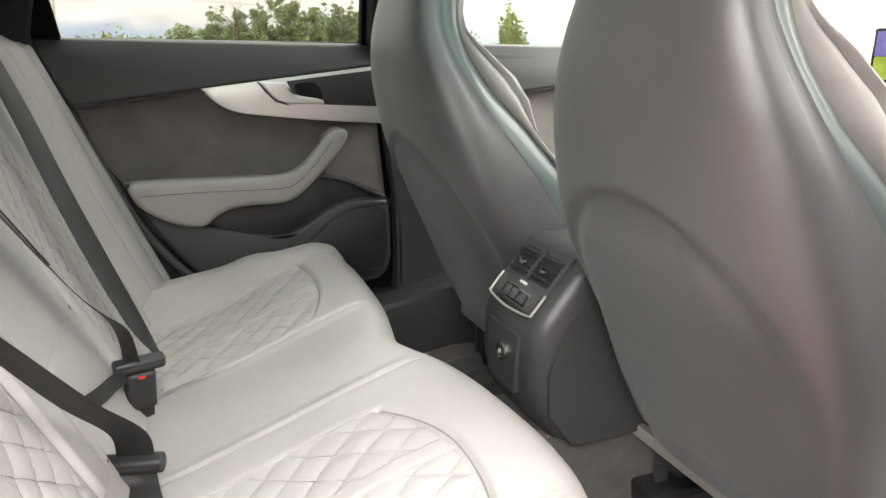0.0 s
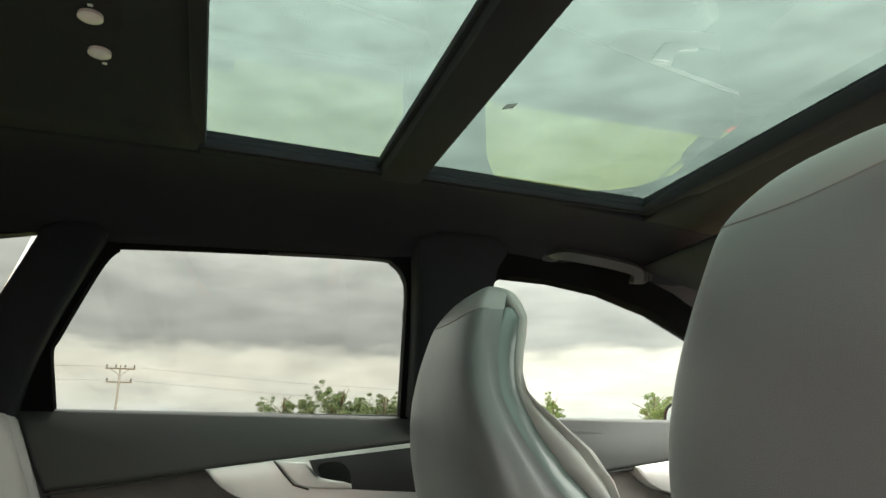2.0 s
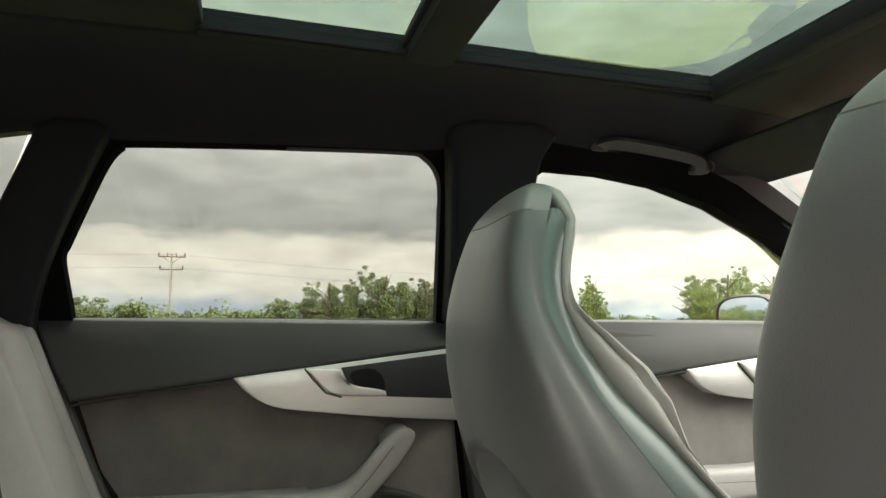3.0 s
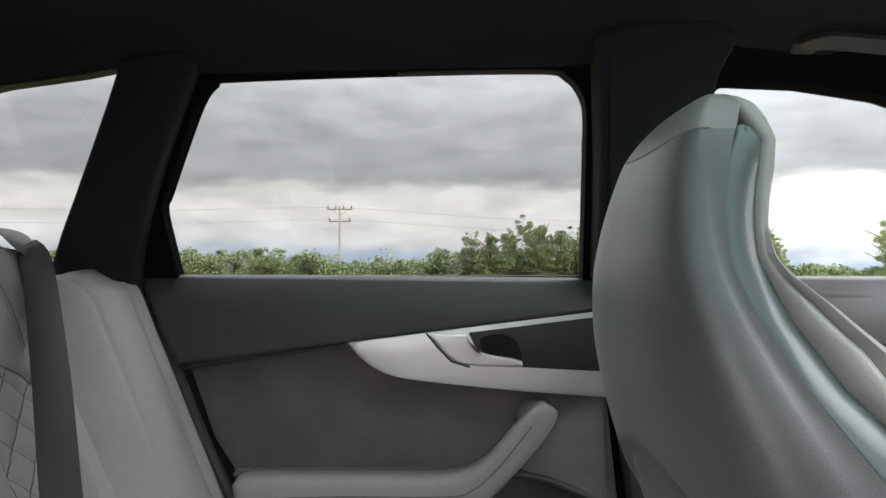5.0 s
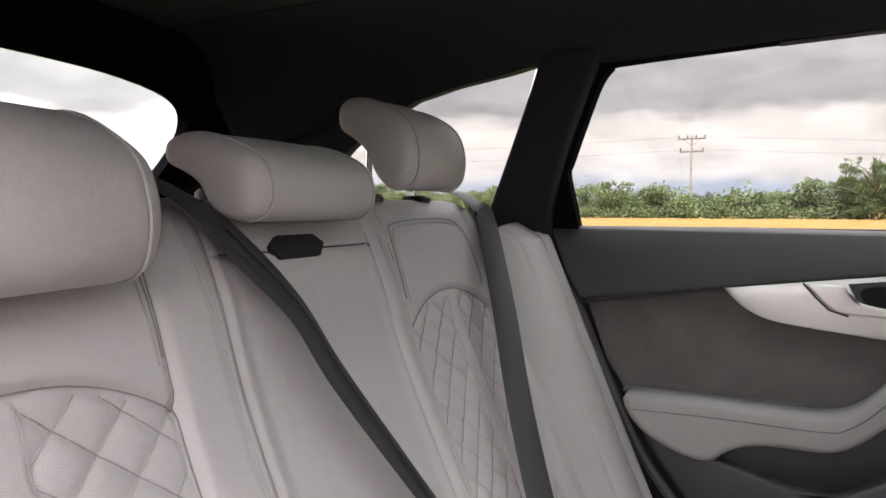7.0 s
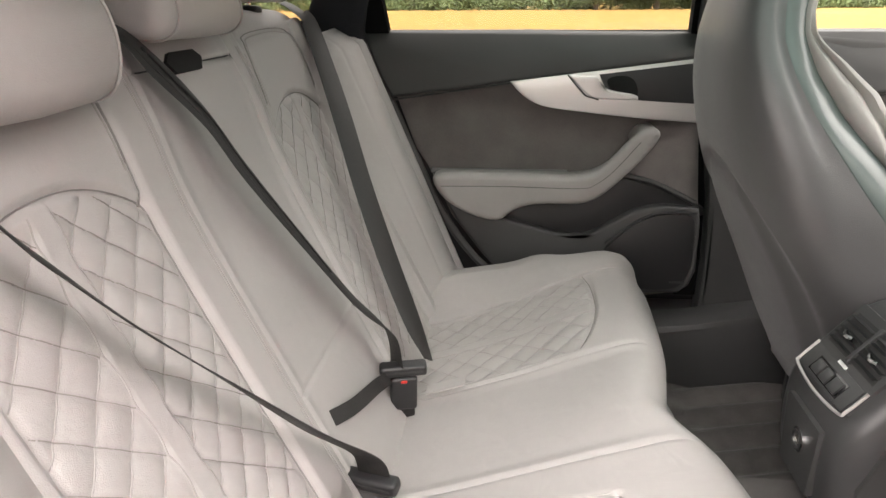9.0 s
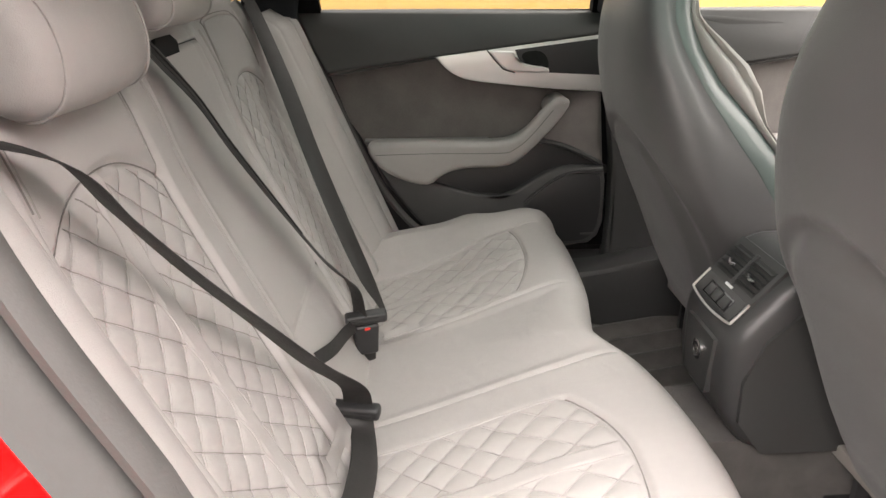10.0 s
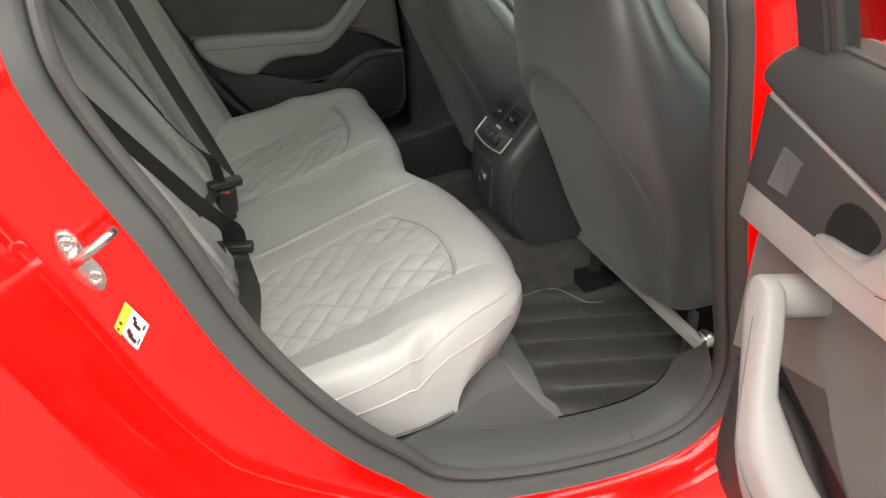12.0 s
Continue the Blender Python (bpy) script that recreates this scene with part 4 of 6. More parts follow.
def cushion(name, y0, y1, label):
    px_, pz_, nx_, nz_ = curve_points([(.150, .425), (.228, .440), (.37, .489), (.50, .538), (.57, .562), (.612, .560), (.640, .530), (.646, .48), (.636, .42), (.622, .385)], 190)
    Yv = np.linspace(y0, y1, int((y1 - y0) / .0032))
    X0, Y = np.meshgrid(px_, Yv, indexing="ij")
    Z0 = np.repeat(pz_[:, None], len(Yv), 1)
    NX, NZ = np.repeat(nx_[:, None], len(Yv), 1), np.repeat(nz_[:, None], len(Yv), 1)
    S = np.linspace(0, 1, 190)[:, None]
    A = np.abs(Y)
    # the outer side rises into a flat bolster beside the door
    rise = np.interp(px_, (.15, .25, .40, .535, .60), (.482, .510, .536, .562, .562)) - pz_
    rise = np.where(np.arange(190) < int(np.argmax(px_)) - 12, np.maximum(rise, 0), 0)
    Z0 = Z0 + rise[:, None] * np.clip((A - .470) / .125, 0, 1) ** 1.15 * (1 - .6 * smoothstep(.42, .56, X0))
    top = 1 - smoothstep(.60, .72, S)
    h = np.zeros_like(Y)
    seam_front = .537 - .06 * np.clip((A - .36) / .2, -1, 1) ** 2 * (A < .36) - .02 * np.clip((A - .36) / .18, 0, 1) ** 3
    ins_in, ins_out = .188, .474 + .05 * np.clip(X0 - .22, 0, .4)
    inside = smoothstep(ins_in - .012, ins_in + .012, A) * (1 - smoothstep(ins_out - .006, ins_out, A)) * (1 - smoothstep(seam_front - .006, seam_front, X0))
    strip = 1 - smoothstep(.011, .0165, np.abs(A - .330 - .02 * (X0 - .3)))
    h += inside * (-.006 + (1 - strip) * .0046 * quilt(X0, A - .33, .057, .060) + strip * .0052)
    on = (A > ins_in - .02) & (A < ins_out + .02) & (X0 < seam_front)
    h += groove(np.where(on, A - ins_in, 1), .0015, .004) * top
    h += groove(np.where(X0 < .60, A - ins_out, 1), .005, .004) * top
    h += groove(np.where((A > ins_in) & (A < ins_out), X0 - seam_front, 1), .007, .0045) * top
    for c in (CUSH_R, CUSH_L):
        h += -.006 * np.exp(-((Y - c) / .005) ** 2) * (top * .8 + .2)
    mid = smoothstep(CUSH_R, CUSH_R + .03, Y) * (1 - smoothstep(CUSH_L - .03, CUSH_L, Y))
    h += -.005 * mid * top
    h += .010 * np.exp(-((A - .42) / .2) ** 2) * smoothstep(.35, .5, S) * (1 - mid)
    # piping low on the front and the side
    h += groove(S * .8 - .655, .003, .003)
    # the outer end closes like a pillow
    h += .012 * smoothstep(.47, .56, A) * smoothstep(.30, .5, S)
    start_ = .622 - .056 * smoothstep(.40, .56, X0)
    roll = np.clip((A - start_) / (.665 - start_), 0, 1)
    k = np.clip(1 - roll ** 2.6, 0, 1) ** (1 / 2.6)
    fx = -.030 * np.exp(-(Y / .13) ** 2) - .012 * smoothstep(.42, .56, A)
    # the near seat bows forward in the middle, with a rounded outer corner that tucks in below
    soft = lambda at_, to: sum(np.interp(-Y + d, at_, to) for d in np.linspace(-.022, .022, 9)) / 9
    bow = soft((0, .105, .19, .27, .37, .46, .54, .585, .62, .665, .69), (0, .031, .036, .038, .038, .030, .013, -.012, -.047, -.105, -.155))
    tuck = soft((.3, .45, .55, .6, .665, .69), (0, .012, .036, .062, .08, .085)) * (1 - smoothstep(.40, .55, Z0)) * (X0 > .55)
    X = X0 + (fx + bow) * smoothstep(.38, .60, X0) + NX * h - tuck
    X = np.where(X > .40, .40 + (X - .40) * (1 - .34 * roll ** 3), X)
    Z = .365 + (Z0 + NZ * h - .365) * (.06 + .94 * k)
    ob = grid_mesh(name, X, Y, Z, LEATHER, bench, label)
    # thread lines of the quilting and the seams
    G = (X + NX * .0004, Y, Z + NZ * .0004)
    step = (y1 - y0) / (len(Yv) - 1)
    peak = int(np.argmax(px_))
    at = lambda x, y: on_grid(G, float(np.interp(x, px_[:peak], np.arange(peak))), (y - y0) / step)
    if y0 * y1 > 0:
        sg = 1 if y0 > 0 else -1
        lines = []
        for m, way in [(k, w) for k in range(-20, 40) for w in (-1, 1)]:
            run = []
            for q in range(0, 120):
                a = .17 + .0032 * q
                b = .33 + (m - a / .057) * .060 * way
                lim = .474 + .05 * max(a - .22, 0)
                okay = .190 < b < lim - .003 and a < .533 - .06 * min(max((b - .36) / .2, -1), 1) ** 2 * (b < .36) - .02 * min(max((b - .36) / .18, 0), 1) ** 3 and abs(b - .330 - .02 * (a - .3)) > .0155
                if okay:
                    run.append(at(a, sg * b))
                else:
                    if len(run) > 2:
                        lines.append(run)
                    run = []
            if len(run) > 2:
                lines.append(run)
        threads("quilt_stitching", lines, .0008, STITCH, ob, "grey quilting thread")
        front = [at(.537 - .06 * min(max((b - .36) / .2, -1), 1) ** 2 * (b < .36) - .02 * min(max((b - .36) / .18, 0), 1) ** 3, sg * b) for b in np.linspace(.19, .490, 60)]
        threads("front_seam", [front], .0011, SEAMDARK, ob, "dark seam across the front of the quilted panel")
        outer = [at(x, sg * (.474 + .05 * max(x - .22, 0) + .004)) for x in np.linspace(.18, .60, 60)]
        inner = [at(x, sg * .186) for x in np.linspace(.18, .485, 50)]
        for way_ in ([(.628, .560), (.622, .585), (.612, .605), (.590, .622), (.56, .634), (.50, .645), (.44, .650), (.36, .653), (.28, .655), (.22, .655)], [(.640, .600), (.634, .628), (.618, .643), (.58, .653), (.52, .6585), (.44, .6605), (.36, .6615), (.28, .6620)]):
            part("piping", tube([at(x, sg * y) for x, y, _ in catmull([(x, y, 0) for x, y in way_], 5)], .0021, 6), LEATHER, ob, "raised leather piping")
        for line in (outer, inner):
            threads("edge_seam", [line], .0011, LEATHER, ob)
        for e in (-.0148, .0148):
            threads("strip_stitching", [[at(x, sg * (.330 + .02 * (x - .3) + e)) for x in np.linspace(.18, .528, 60)]], .0007, STITCH, ob)
    return ob


cushion("right_cushion", -.665, CUSH_R, "quilted silver-grey leather seat cushion")
cushion("middle_cushion", CUSH_R, CUSH_L, "plain silver-grey leather middle cushion")
cushion("left_cushion", CUSH_L, .665, "quilted silver-grey leather seat cushion")
for s in (-1, 1):
    part("cushion_gap", tube([(.482, s * .668, .413), (.44, s * .668, .399), (.40, s * .668, .392), (.34, s * .668, .39)], .0030, 6, per=5), BLACKINK, bench)

BA, BU, BN = Vector((.165, 0, .50)), Vector((-.38450, 0, .92313)), Vector((.92313, 0, .38450))
BACK_R, BACK_L = -.148, .158


def on_back(y, s, n=0.0):
    """A point on the backrest: y across, s up along it, n in front of it."""
    p = BA + BU * s + BN * n
    return Vector((p.x, y, p.z))


def backrest(name, y0, y1, label):
    ps, pn, qs, qn = curve_points([(-.085, .006), (0, .0), (.2, -.010), (.42, -.016), (.54, -.006), (.615, -.007), (.655, -.024), (.678, -.062), (.683, -.12), (.683, -.17)], 230)
    Yv = np.linspace(y0, y1, int((y1 - y0) / .0032))
    S, Y = np.meshgrid(ps, Yv, indexing="ij")
    Nn = np.repeat(pn[:, None], len(Yv), 1)
    QS, QN = np.repeat(qs[:, None], len(Yv), 1), np.repeat(qn[:, None], len(Yv), 1)
    front = (np.linspace(0, 1, 230)[:, None] < .80)
    A = np.abs(Y)
    ins_in = np.where(Y < 0, .236, .200)
    ins_out = np.where(Y < 0, .518, .490)
    cen = (ins_in + ins_out) / 2
    half = (ins_out - ins_in) / 2
    arch = .500 - .048 * np.clip(np.abs(A - cen) / half, 0, 1.2) ** 2.2
    h = np.zeros_like(Y)
    inside = smoothstep(ins_in, ins_in + .006, A) * (1 - smoothstep(ins_out - .006, ins_out, A)) * (1 - smoothstep(arch - .006, arch, S)) * front
    strip = 1 - smoothstep(.0125, .018, np.abs(A - cen - .01))
    h += inside * (-.008 + (1 - strip) * .0060 * quilt(S, A - cen, .055, .060) + strip * .0065)
    sides = (A > ins_in) & (A < ins_out)
    h += groove(np.where(sides & front, S - arch, 1), .007, .005)
    h += groove(np.where((S < arch + .01) & front, A - ins_in, 1), .006, .005)
    h += groove(np.where((S < arch + .01) & front, A - ins_out, 1), .006, .005)
    # seams from the insert up to the headrest
    h += groove(np.where((S > arch) & front, A - ins_in, 1), .003, .004)
    inner_bolster = smoothstep(.15, .165, A) * (1 - smoothstep(ins_in - .012, ins_in, A))
    h += .004 * inner_bolster * front * (1 - smoothstep(.5, .62, S))
    outer_bolster = smoothstep(ins_out, ins_out + .02, A)
    h += .012 * outer_bolster * front
    edge = np.minimum(np.abs(Y - y0), np.abs(Y - y1))
    h += -.005 * np.exp(-(edge / .005) ** 2) - .002 * np.exp(-(edge / .022) ** 2)
    if y0 < 0 < y1:
        h += groove(np.where(front & (A > .05), S - .588, 1), .004, .003)
        h += groove(np.where(front, S - .14, 1), .004, .003) - .006 * smoothstep(0, .03, edge)
    else:
        inn_ = np.abs(Y - (y1 if y0 < 0 else y0))
        h += groove(np.where(front, inn_ - .020, 1), .0015, .0022) + groove(np.where(front, inn_ - .027, 1), .0015, .0022)
        h += groove(np.where(front & (A > .2) & (A < .48), S - .612, 1), .003, .004)
    s, n = S + QS * h, Nn + QN * h
    ob = grid_mesh(name, BA.x + BU.x * s + BN.x * n, Y, BA.z + BU.z * s + BN.z * n, LEATHER, bench, label)
    n2 = n + .0004
    G = (BA.x + BU.x * s + BN.x * n2, Y, BA.z + BU.z * s + BN.z * n2)
    step = (y1 - y0) / (len(Yv) - 1)
    stop = int(np.argmax(ps > .635))
    at = lambda v, y: on_grid(G, float(np.interp(v, ps[:stop], np.arange(stop))), (y - y0) / step)
    if y0 < 0 < y1:
        for ya, yb in ((-.135, -.056), (.043, .145)):
            threads("slit", [[at(.590, y) for y in np.linspace(ya, yb, 20)]], .0014, BLACKINK, ob, "thin dark slit beside the belt opening")
    if not y0 < 0 < y1:
        sg = 1 if y0 > 0 else -1
        bi, bo = (.236, .518) if sg < 0 else (.200, .490)
        c, hf = (bi + bo) / 2, (bo - bi) / 2
        lines = []
        for m, way in [(k, w) for k in range(-20, 30) for w in (-1, 1)]:
            run = []
            for q in range(0, 180):
                v = -.03 + .003 * q
                b = c + (m - v / .055) * .060 * way
                top_ = .500 - .048 * min(abs(b - c) / hf, 1.2) ** 2.2
                if bi + .003 < b < bo - .003 and v < top_ - .004 and abs(b - c - .01) > .017:
                    run.append(at(v, sg * b))
                else:
                    if len(run) > 2:
                        lines.append((run, way))
                    run = []
            if len(run) > 2:
                lines.append((run, way))
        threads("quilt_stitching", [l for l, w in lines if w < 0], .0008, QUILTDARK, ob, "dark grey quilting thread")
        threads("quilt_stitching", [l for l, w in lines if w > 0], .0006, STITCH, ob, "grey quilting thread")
        arch_line = [at(.500 - .048 * min(abs(b - c) / hf, 1.2) ** 2.2 + .001, sg * b) for b in np.linspace(bi, bo, 70)]
        up_line = [at(v, sg * bi) for v in np.linspace(-.02, .585, 90)]
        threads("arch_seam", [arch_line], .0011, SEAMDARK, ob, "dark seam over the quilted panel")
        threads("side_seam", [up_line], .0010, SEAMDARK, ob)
        for e in (-.0062, .0262):
            threads("strip_stitching", [[at(v, sg * (c + e)) for v in np.linspace(-.03, .49, 90)]], .0007, STITCH, ob)
        hood = [(bi + .004, .50), (bi + .006, .56), (bi + .012, .598), (bi + .035, .616), (c, .622), (bo - .05, .618), (bo - .020, .600), (bo - .008, .56), (bo - .004, .50)]
        for e in (0, .006):
            threads("hood_seam", [[at(v - e, sg * (b + (e if b < c else -e))) for b, v, _ in catmull([(b, v, 0) for b, v in hood], 8)]], .0010, SEAMDARK if e == 0 else STITCH, ob, "double seam arched below the headrest")
        inn = y1 if sg < 0 else y0
        twin = [[at(v, inn + sg * d) for v in np.linspace(.0, .60, 80)] for d in (.0205, .0265)]
        for line in twin:
            threads("twin_seam", [line], .0007, STITCH, ob)
    return ob


backrest("right_backrest", -.565, BACK_R, "quilted silver-grey leather backrest")
middle_back = backrest("middle_backrest", BACK_R, BACK_L, "plain silver-grey leather middle backrest")
backrest("left_backrest", BACK_L, .555, "quilted silver-grey leather backrest")
part("backrest_board", loft([[on_back(y, s, n) for s, n in ((-.10, -.03), (.62, -.045), (.64, -.16), (-.10, -.16))] for y in (-.57, .57)]), CARPET, bench, "carpeted back of the bench")
# dark opening below the middle headrest
hexa = [(-.058, .594), (-.040, .606), (.028, .606), (.045, .594), (.030, .578), (-.044, .578)]
part("belt_slot", loft([[on_back(y, s, -.024 if k else -.0055) for y, s in hexa] for k in (0, 1)]), DEEP, middle_back, "deep black opening below the headrest")

# side bolsters between backrest and door
for sgn in (1, -1):
    def bol(a, v):
        s = -.10 + .685 * a
        k = min(1, (1 - a) / .06)
        n = (-.02 + .030 * math.sin(math.pi * min(v * 1.15, 1)) + .085 * v ** 1.4) - .03 * (1 - k)
        n += -.002 * math.exp(-((v - .38) / .02) ** 2)
        p = on_back(.548 + (.155 if sgn > 0 else .190) * v, s, n)
        return Vector((p.x, sgn * p.y, p.z))
    ob = part("side_bolster", sheet(60, 40, bol), LEATHER, bench, "silver-grey leather side bolster")
    sm = ob.modifiers.new("thickness", "SOLIDIFY")
    sm.thickness, sm.offset = 0.03, 0.0

SECTION = smooth_loop([(-.17 + (x + .17) * .655, z) for x, z in [(-.170, 1.238), (-.155, 1.256), (-.10, 1.259), (-.03, 1.242), (.025, 1.216), (.045, 1.175), (.038, 1.135), (.005, 1.116), (-.035, 1.118), (-.060, 1.138), (-.080, 1.174), (-.125, 1.198), (-.165, 1.212)]], 2)


def headrest(name, yc, half, dz, dx, kz, posts, label):
    h = thing(name, (-.13 + dx, yc, 1.09), label, "headrest", "rear headrests")
    cx, cz = -.085, 1.19
    rings = []
    for f, k in ((-1, .55), (-.985, .76), (-.95, .88), (-.88, .96), (-.7, 1), (0, 1.015), (.7, 1), (.88, .96), (.95, .88), (.985, .76), (1, .55)):
        rings.append([(cx + (x - cx) * k + dx - .012 * f * f, yc + half * f, 1.19 + ((cz + (z - cz) * k) - 1.19) * kz + dz) for x, z in SECTION])
    pad = part("pad", loft(rings), LEATHER, h, "silver-grey leather pad", sharp=70)
    for f in (-.80, .80):
        seam = [(cx + (x - cx) * 1.004 + dx - .012 * f * f, yc + half * f, 1.19 + ((cz + (z - cz) * 1.004) - 1.19) * kz + dz) for x, z in SECTION]
        part("seam", tube(seam + [seam[0]], .0016, 5), LEATHER, pad)
    for py in posts:
        part("post", tube([(-.136, py, 1.085), (-.132 + dx * .5, py, 1.215 + dz)], .006, 10), CHROME, h, "chrome headrest post")
        part("post_guide", loft([[(-.136 + math.cos(a * math.pi / 8) * r * 1.5, py + math.sin(a * math.pi / 8) * r, z) for a in range(16)] for r, z in ((.018, 1.098), (.018, 1.106), (.015, 1.110), (.007, 1.111))]), PLASTIC, h, "black post guide")
    return h


headrest("rear_headrest", .330, .104, 0, 0, 1.0, (.258, .420), "grey leather headrest raised on two chrome posts")
headrest("rear_headrest", -.010, .122, -.066, .018, .68, (-.07, .07), "wide grey leather headrest pushed down on the middle backrest")
headrest("rear_headrest", -.382, .126, -.088, .038, 1.0, (-.44, -.32), "large grey leather headrest pushed down on the backrest")


# ---------------------------------------------------------------- front seats
def front_seat(yc, label, inner, wing=0.0, upright=0.0):
    s = thing("front_seat", (.9, yc, .2), label, "car seat", "front seats")
    # rear line: height, x, half width; the last rows round off the head
    prof = [(.388, .909, .206), (.405, .902, .214), (.45, .884, .226), (.52, .850, .236), (.633, .800, .246), (.72, .760, .250), (.80, .726, .245), (.88, .700, .228), (.95, .684, .207), (1.0, .678, .188), (1.05, .677, .166), (1.09, .682, .150),
            (1.13, .691, .137), (1.165, .703, .126), (1.195, .717, .114), (1.220, .733, .098), (1.238, .749, .080), (1.250, .764, .058), (1.257, .777, .034), (1.260, .786, .010)]
    P_ = np.array([tuple(v) for v in catmull(prof, 10)])
    L_ = np.concatenate(([0], np.cumsum(np.linalg.norm(np.diff(P_, axis=0), axis=1))))
    lv = np.stack([np.interp(np.linspace(0, L_[-1], 150), L_, P_[:, k]) for k in range(3)], 1)
    lv[:, 1] += upright * np.maximum(lv[:, 0] - .74, 0)

    def step(table, z):
        return np.interp(z, [p[0] for p in table], [p[1] for p in table])

    RIDGE = [(.40, .052), (.50, .066), (.62, .082), (.85, .070), (.94, .056), (1.01, .042), (1.09, .030), (1.20, .018), (1.26, .004)]
    STRIP0 = [(.40, .240), (.60, .225), (.755, .186), (.80, .174), (.888, .136), (.955, .105), (1.01, .083), (1.06, .068), (1.12, .060), (1.20, .056), (1.23, .048), (1.25, .028), (1.26, .008)]
    STRIP1 = [(.40, .320), (.60, .305), (.79, .240), (.88, .190), (.948, .138), (1.01, .108), (1.07, .094), (1.13, .090), (1.19, .085), (1.26, .02)]
    deep = [(.30, .29), (.70, .300), (.786, .284), (.84, .246), (.881, .232), (.938, .246), (.98, .231), (1.024, .182), (1.05, .146), (1.069, .127), (1.10, .118), (1.16, .119), (1.195, .111), (1.220, .094), (1.238, .073), (1.250, .048), (1.257, .026), (1.260, .010)]

    def dep(z):
        return step(deep, z) + wing * np.clip(np.minimum((z - .80) / .10, (1.12 - z) / .09), 0, 1)

    def foot(Y, Z):
        return Z + np.maximum(0, .50 - Z) * .10 * np.minimum(1, (np.abs(Y) / .23) ** 4) + .008 * np.maximum(0, (.46 - Z) / .055)

    # the shell: a rounded rear face, soft ridges, flanks that run forward, and an arched hollow low on the rear
    q_ = np.linspace(0, 1, 46)
    v_ = np.cos(math.pi / 2 * q_[::-1]) ** .75
    face = np.concatenate((-v_[::-1], v_[1:]))
    nf = len(face)
    Zs, Xs, Ws = lv[:, 0:1], lv[:, 1:2], lv[:, 2:3]
    R_ = step(RIDGE, Zs) * 1.55
    F_ = np.maximum(step(STRIP0, Zs), R_ + .004)
    rear_d = R_ * (1 - np.clip(1 - np.abs(face)[None, :] ** 2.9, 0, 1) ** (1 / 2.9))
    t_ = (Zs - .425) / .43
    reach_ = (Ws - .030) * np.sqrt(np.clip(1 - np.clip(t_, 0, 1) ** 4.5, 0, 1))
    d_side = reach_ - np.abs(face)[None, :] * Ws
    d_top = (.855 - Zs) + 0 * d_side
    din = np.minimum(d_side, d_top)
    hollow = np.where(din > -.02, .0105 * smoothstep(-.016, .016, din) - .0065 * smoothstep(.020, .062, din), 0)
    rear_d = rear_d + hollow
    flank = np.linspace(0, 1, 9)[1:]
    dep_l = R_ + (F_ - R_) * flank[None, :]
    D_ = np.concatenate((dep_l[:, ::-1], rear_d, dep_l), 1)
    Yn = np.concatenate((-np.ones(8), face, np.ones(8)))[None, :] * Ws
    # flanks are drawn in a little between ridge and strip
    waist = np.concatenate((np.sin(math.pi * flank[::-1]), np.zeros(nf), np.sin(math.pi * flank)))[None, :]
    Yn = Yn * (1 - .012 * waist * smoothstep(.80, 1.05, Zs))
    Zg = np.repeat(Zs, D_.shape[1], 1)
    k0 = int(np.argmin(np.abs(lv[:, 0] - 1.190)))
    Zf = foot(Yn, Zg)
    Zf = Zf + .010 * (np.abs(Yn) / Ws) ** 2 * np.exp(-((Zs - 1.190) / .03) ** 2)
    Xf = Xs + D_
    grid_mesh("back_shell", Xf[:k0 + 1], yc + Yn[:k0 + 1], Zf[:k0 + 1], SHELL, s, "dark grey leatherette seat back shell with an arched hollow")
    grid_mesh("head_part", Xf[k0:], yc + Yn[k0:], Zf[k0:], HEADCAP, s, "paler grey leather head part over the shell")
    threads("head_seam", [[(Xf[k0, k] + .0003, yc + Yn[k0, k], Zf[k0, k]) for k in range(8, Xf.shape[1] - 8)]], .0012, SEAMDARK, s, "dark seam below the head part")

    # trim strip along the flank, widening downwards and rounded at the top
    strip_lv = [r for r in lv[6:] if r[0] < 1.212]
    for sg in (-1, 1):
        rows_ = []
        for z, x, w in strip_lv:
            f, g_ = step(STRIP0, z), min(step(STRIP1, z), dep(z) - .016)
            tip = math.sqrt(max(1 - max((z - 1.165) / .047, 0) ** 2, 0))
            mid_ = (f + g_) / 2
            a, b = mid_ + (f - mid_) * tip, mid_ + (g_ - mid_) * tip
            yo = w - .0035
            rows_.append([(x + a - .006, yc + sg * (yo - .004), z), (x + a, yc + sg * yo, z), (x + a + .004, yc + sg * (yo + .0005), z), (x + (a + b) / 2, yc + sg * (yo - .0005), z), (x + b, yc + sg * (w * .978 - .004), z), (x + min(b + .020, dep(z) - .010), yc + sg * w * .86, z)])
        part("side_strip", loft(rows_, closed=False), STRIPDARK, s, "green-grey trim strip along the shell", sharp=70)
        teeth = bmesh.new()
        for k in range(58):
            z = .64 + .0042 * k
            x, w = np.interp(z, lv[:, 0], lv[:, 1]), np.interp(z, lv[:, 0], lv[:, 2])
            for v in bmesh.ops.create_cube(teeth, size=1)["verts"]:
                v.co = Vector((x + step(STRIP0, z) + .0105 + v.co.x * .006 + v.co.z * .001, yc + sg * (w - .0046) + v.co.y * .0012, z + v.co.z * .0019 + v.co.x * .0035))
        part("zip_teeth", teeth, CONSOLE, s, "row of dark grey zip teeth", smooth=False)

    # padded front: bolsters with a deep crease, running up into the rounded head
    ang = np.linspace(0, 2 * math.pi, 73)
    ca, sa_ = np.cos(ang), np.sin(ang)
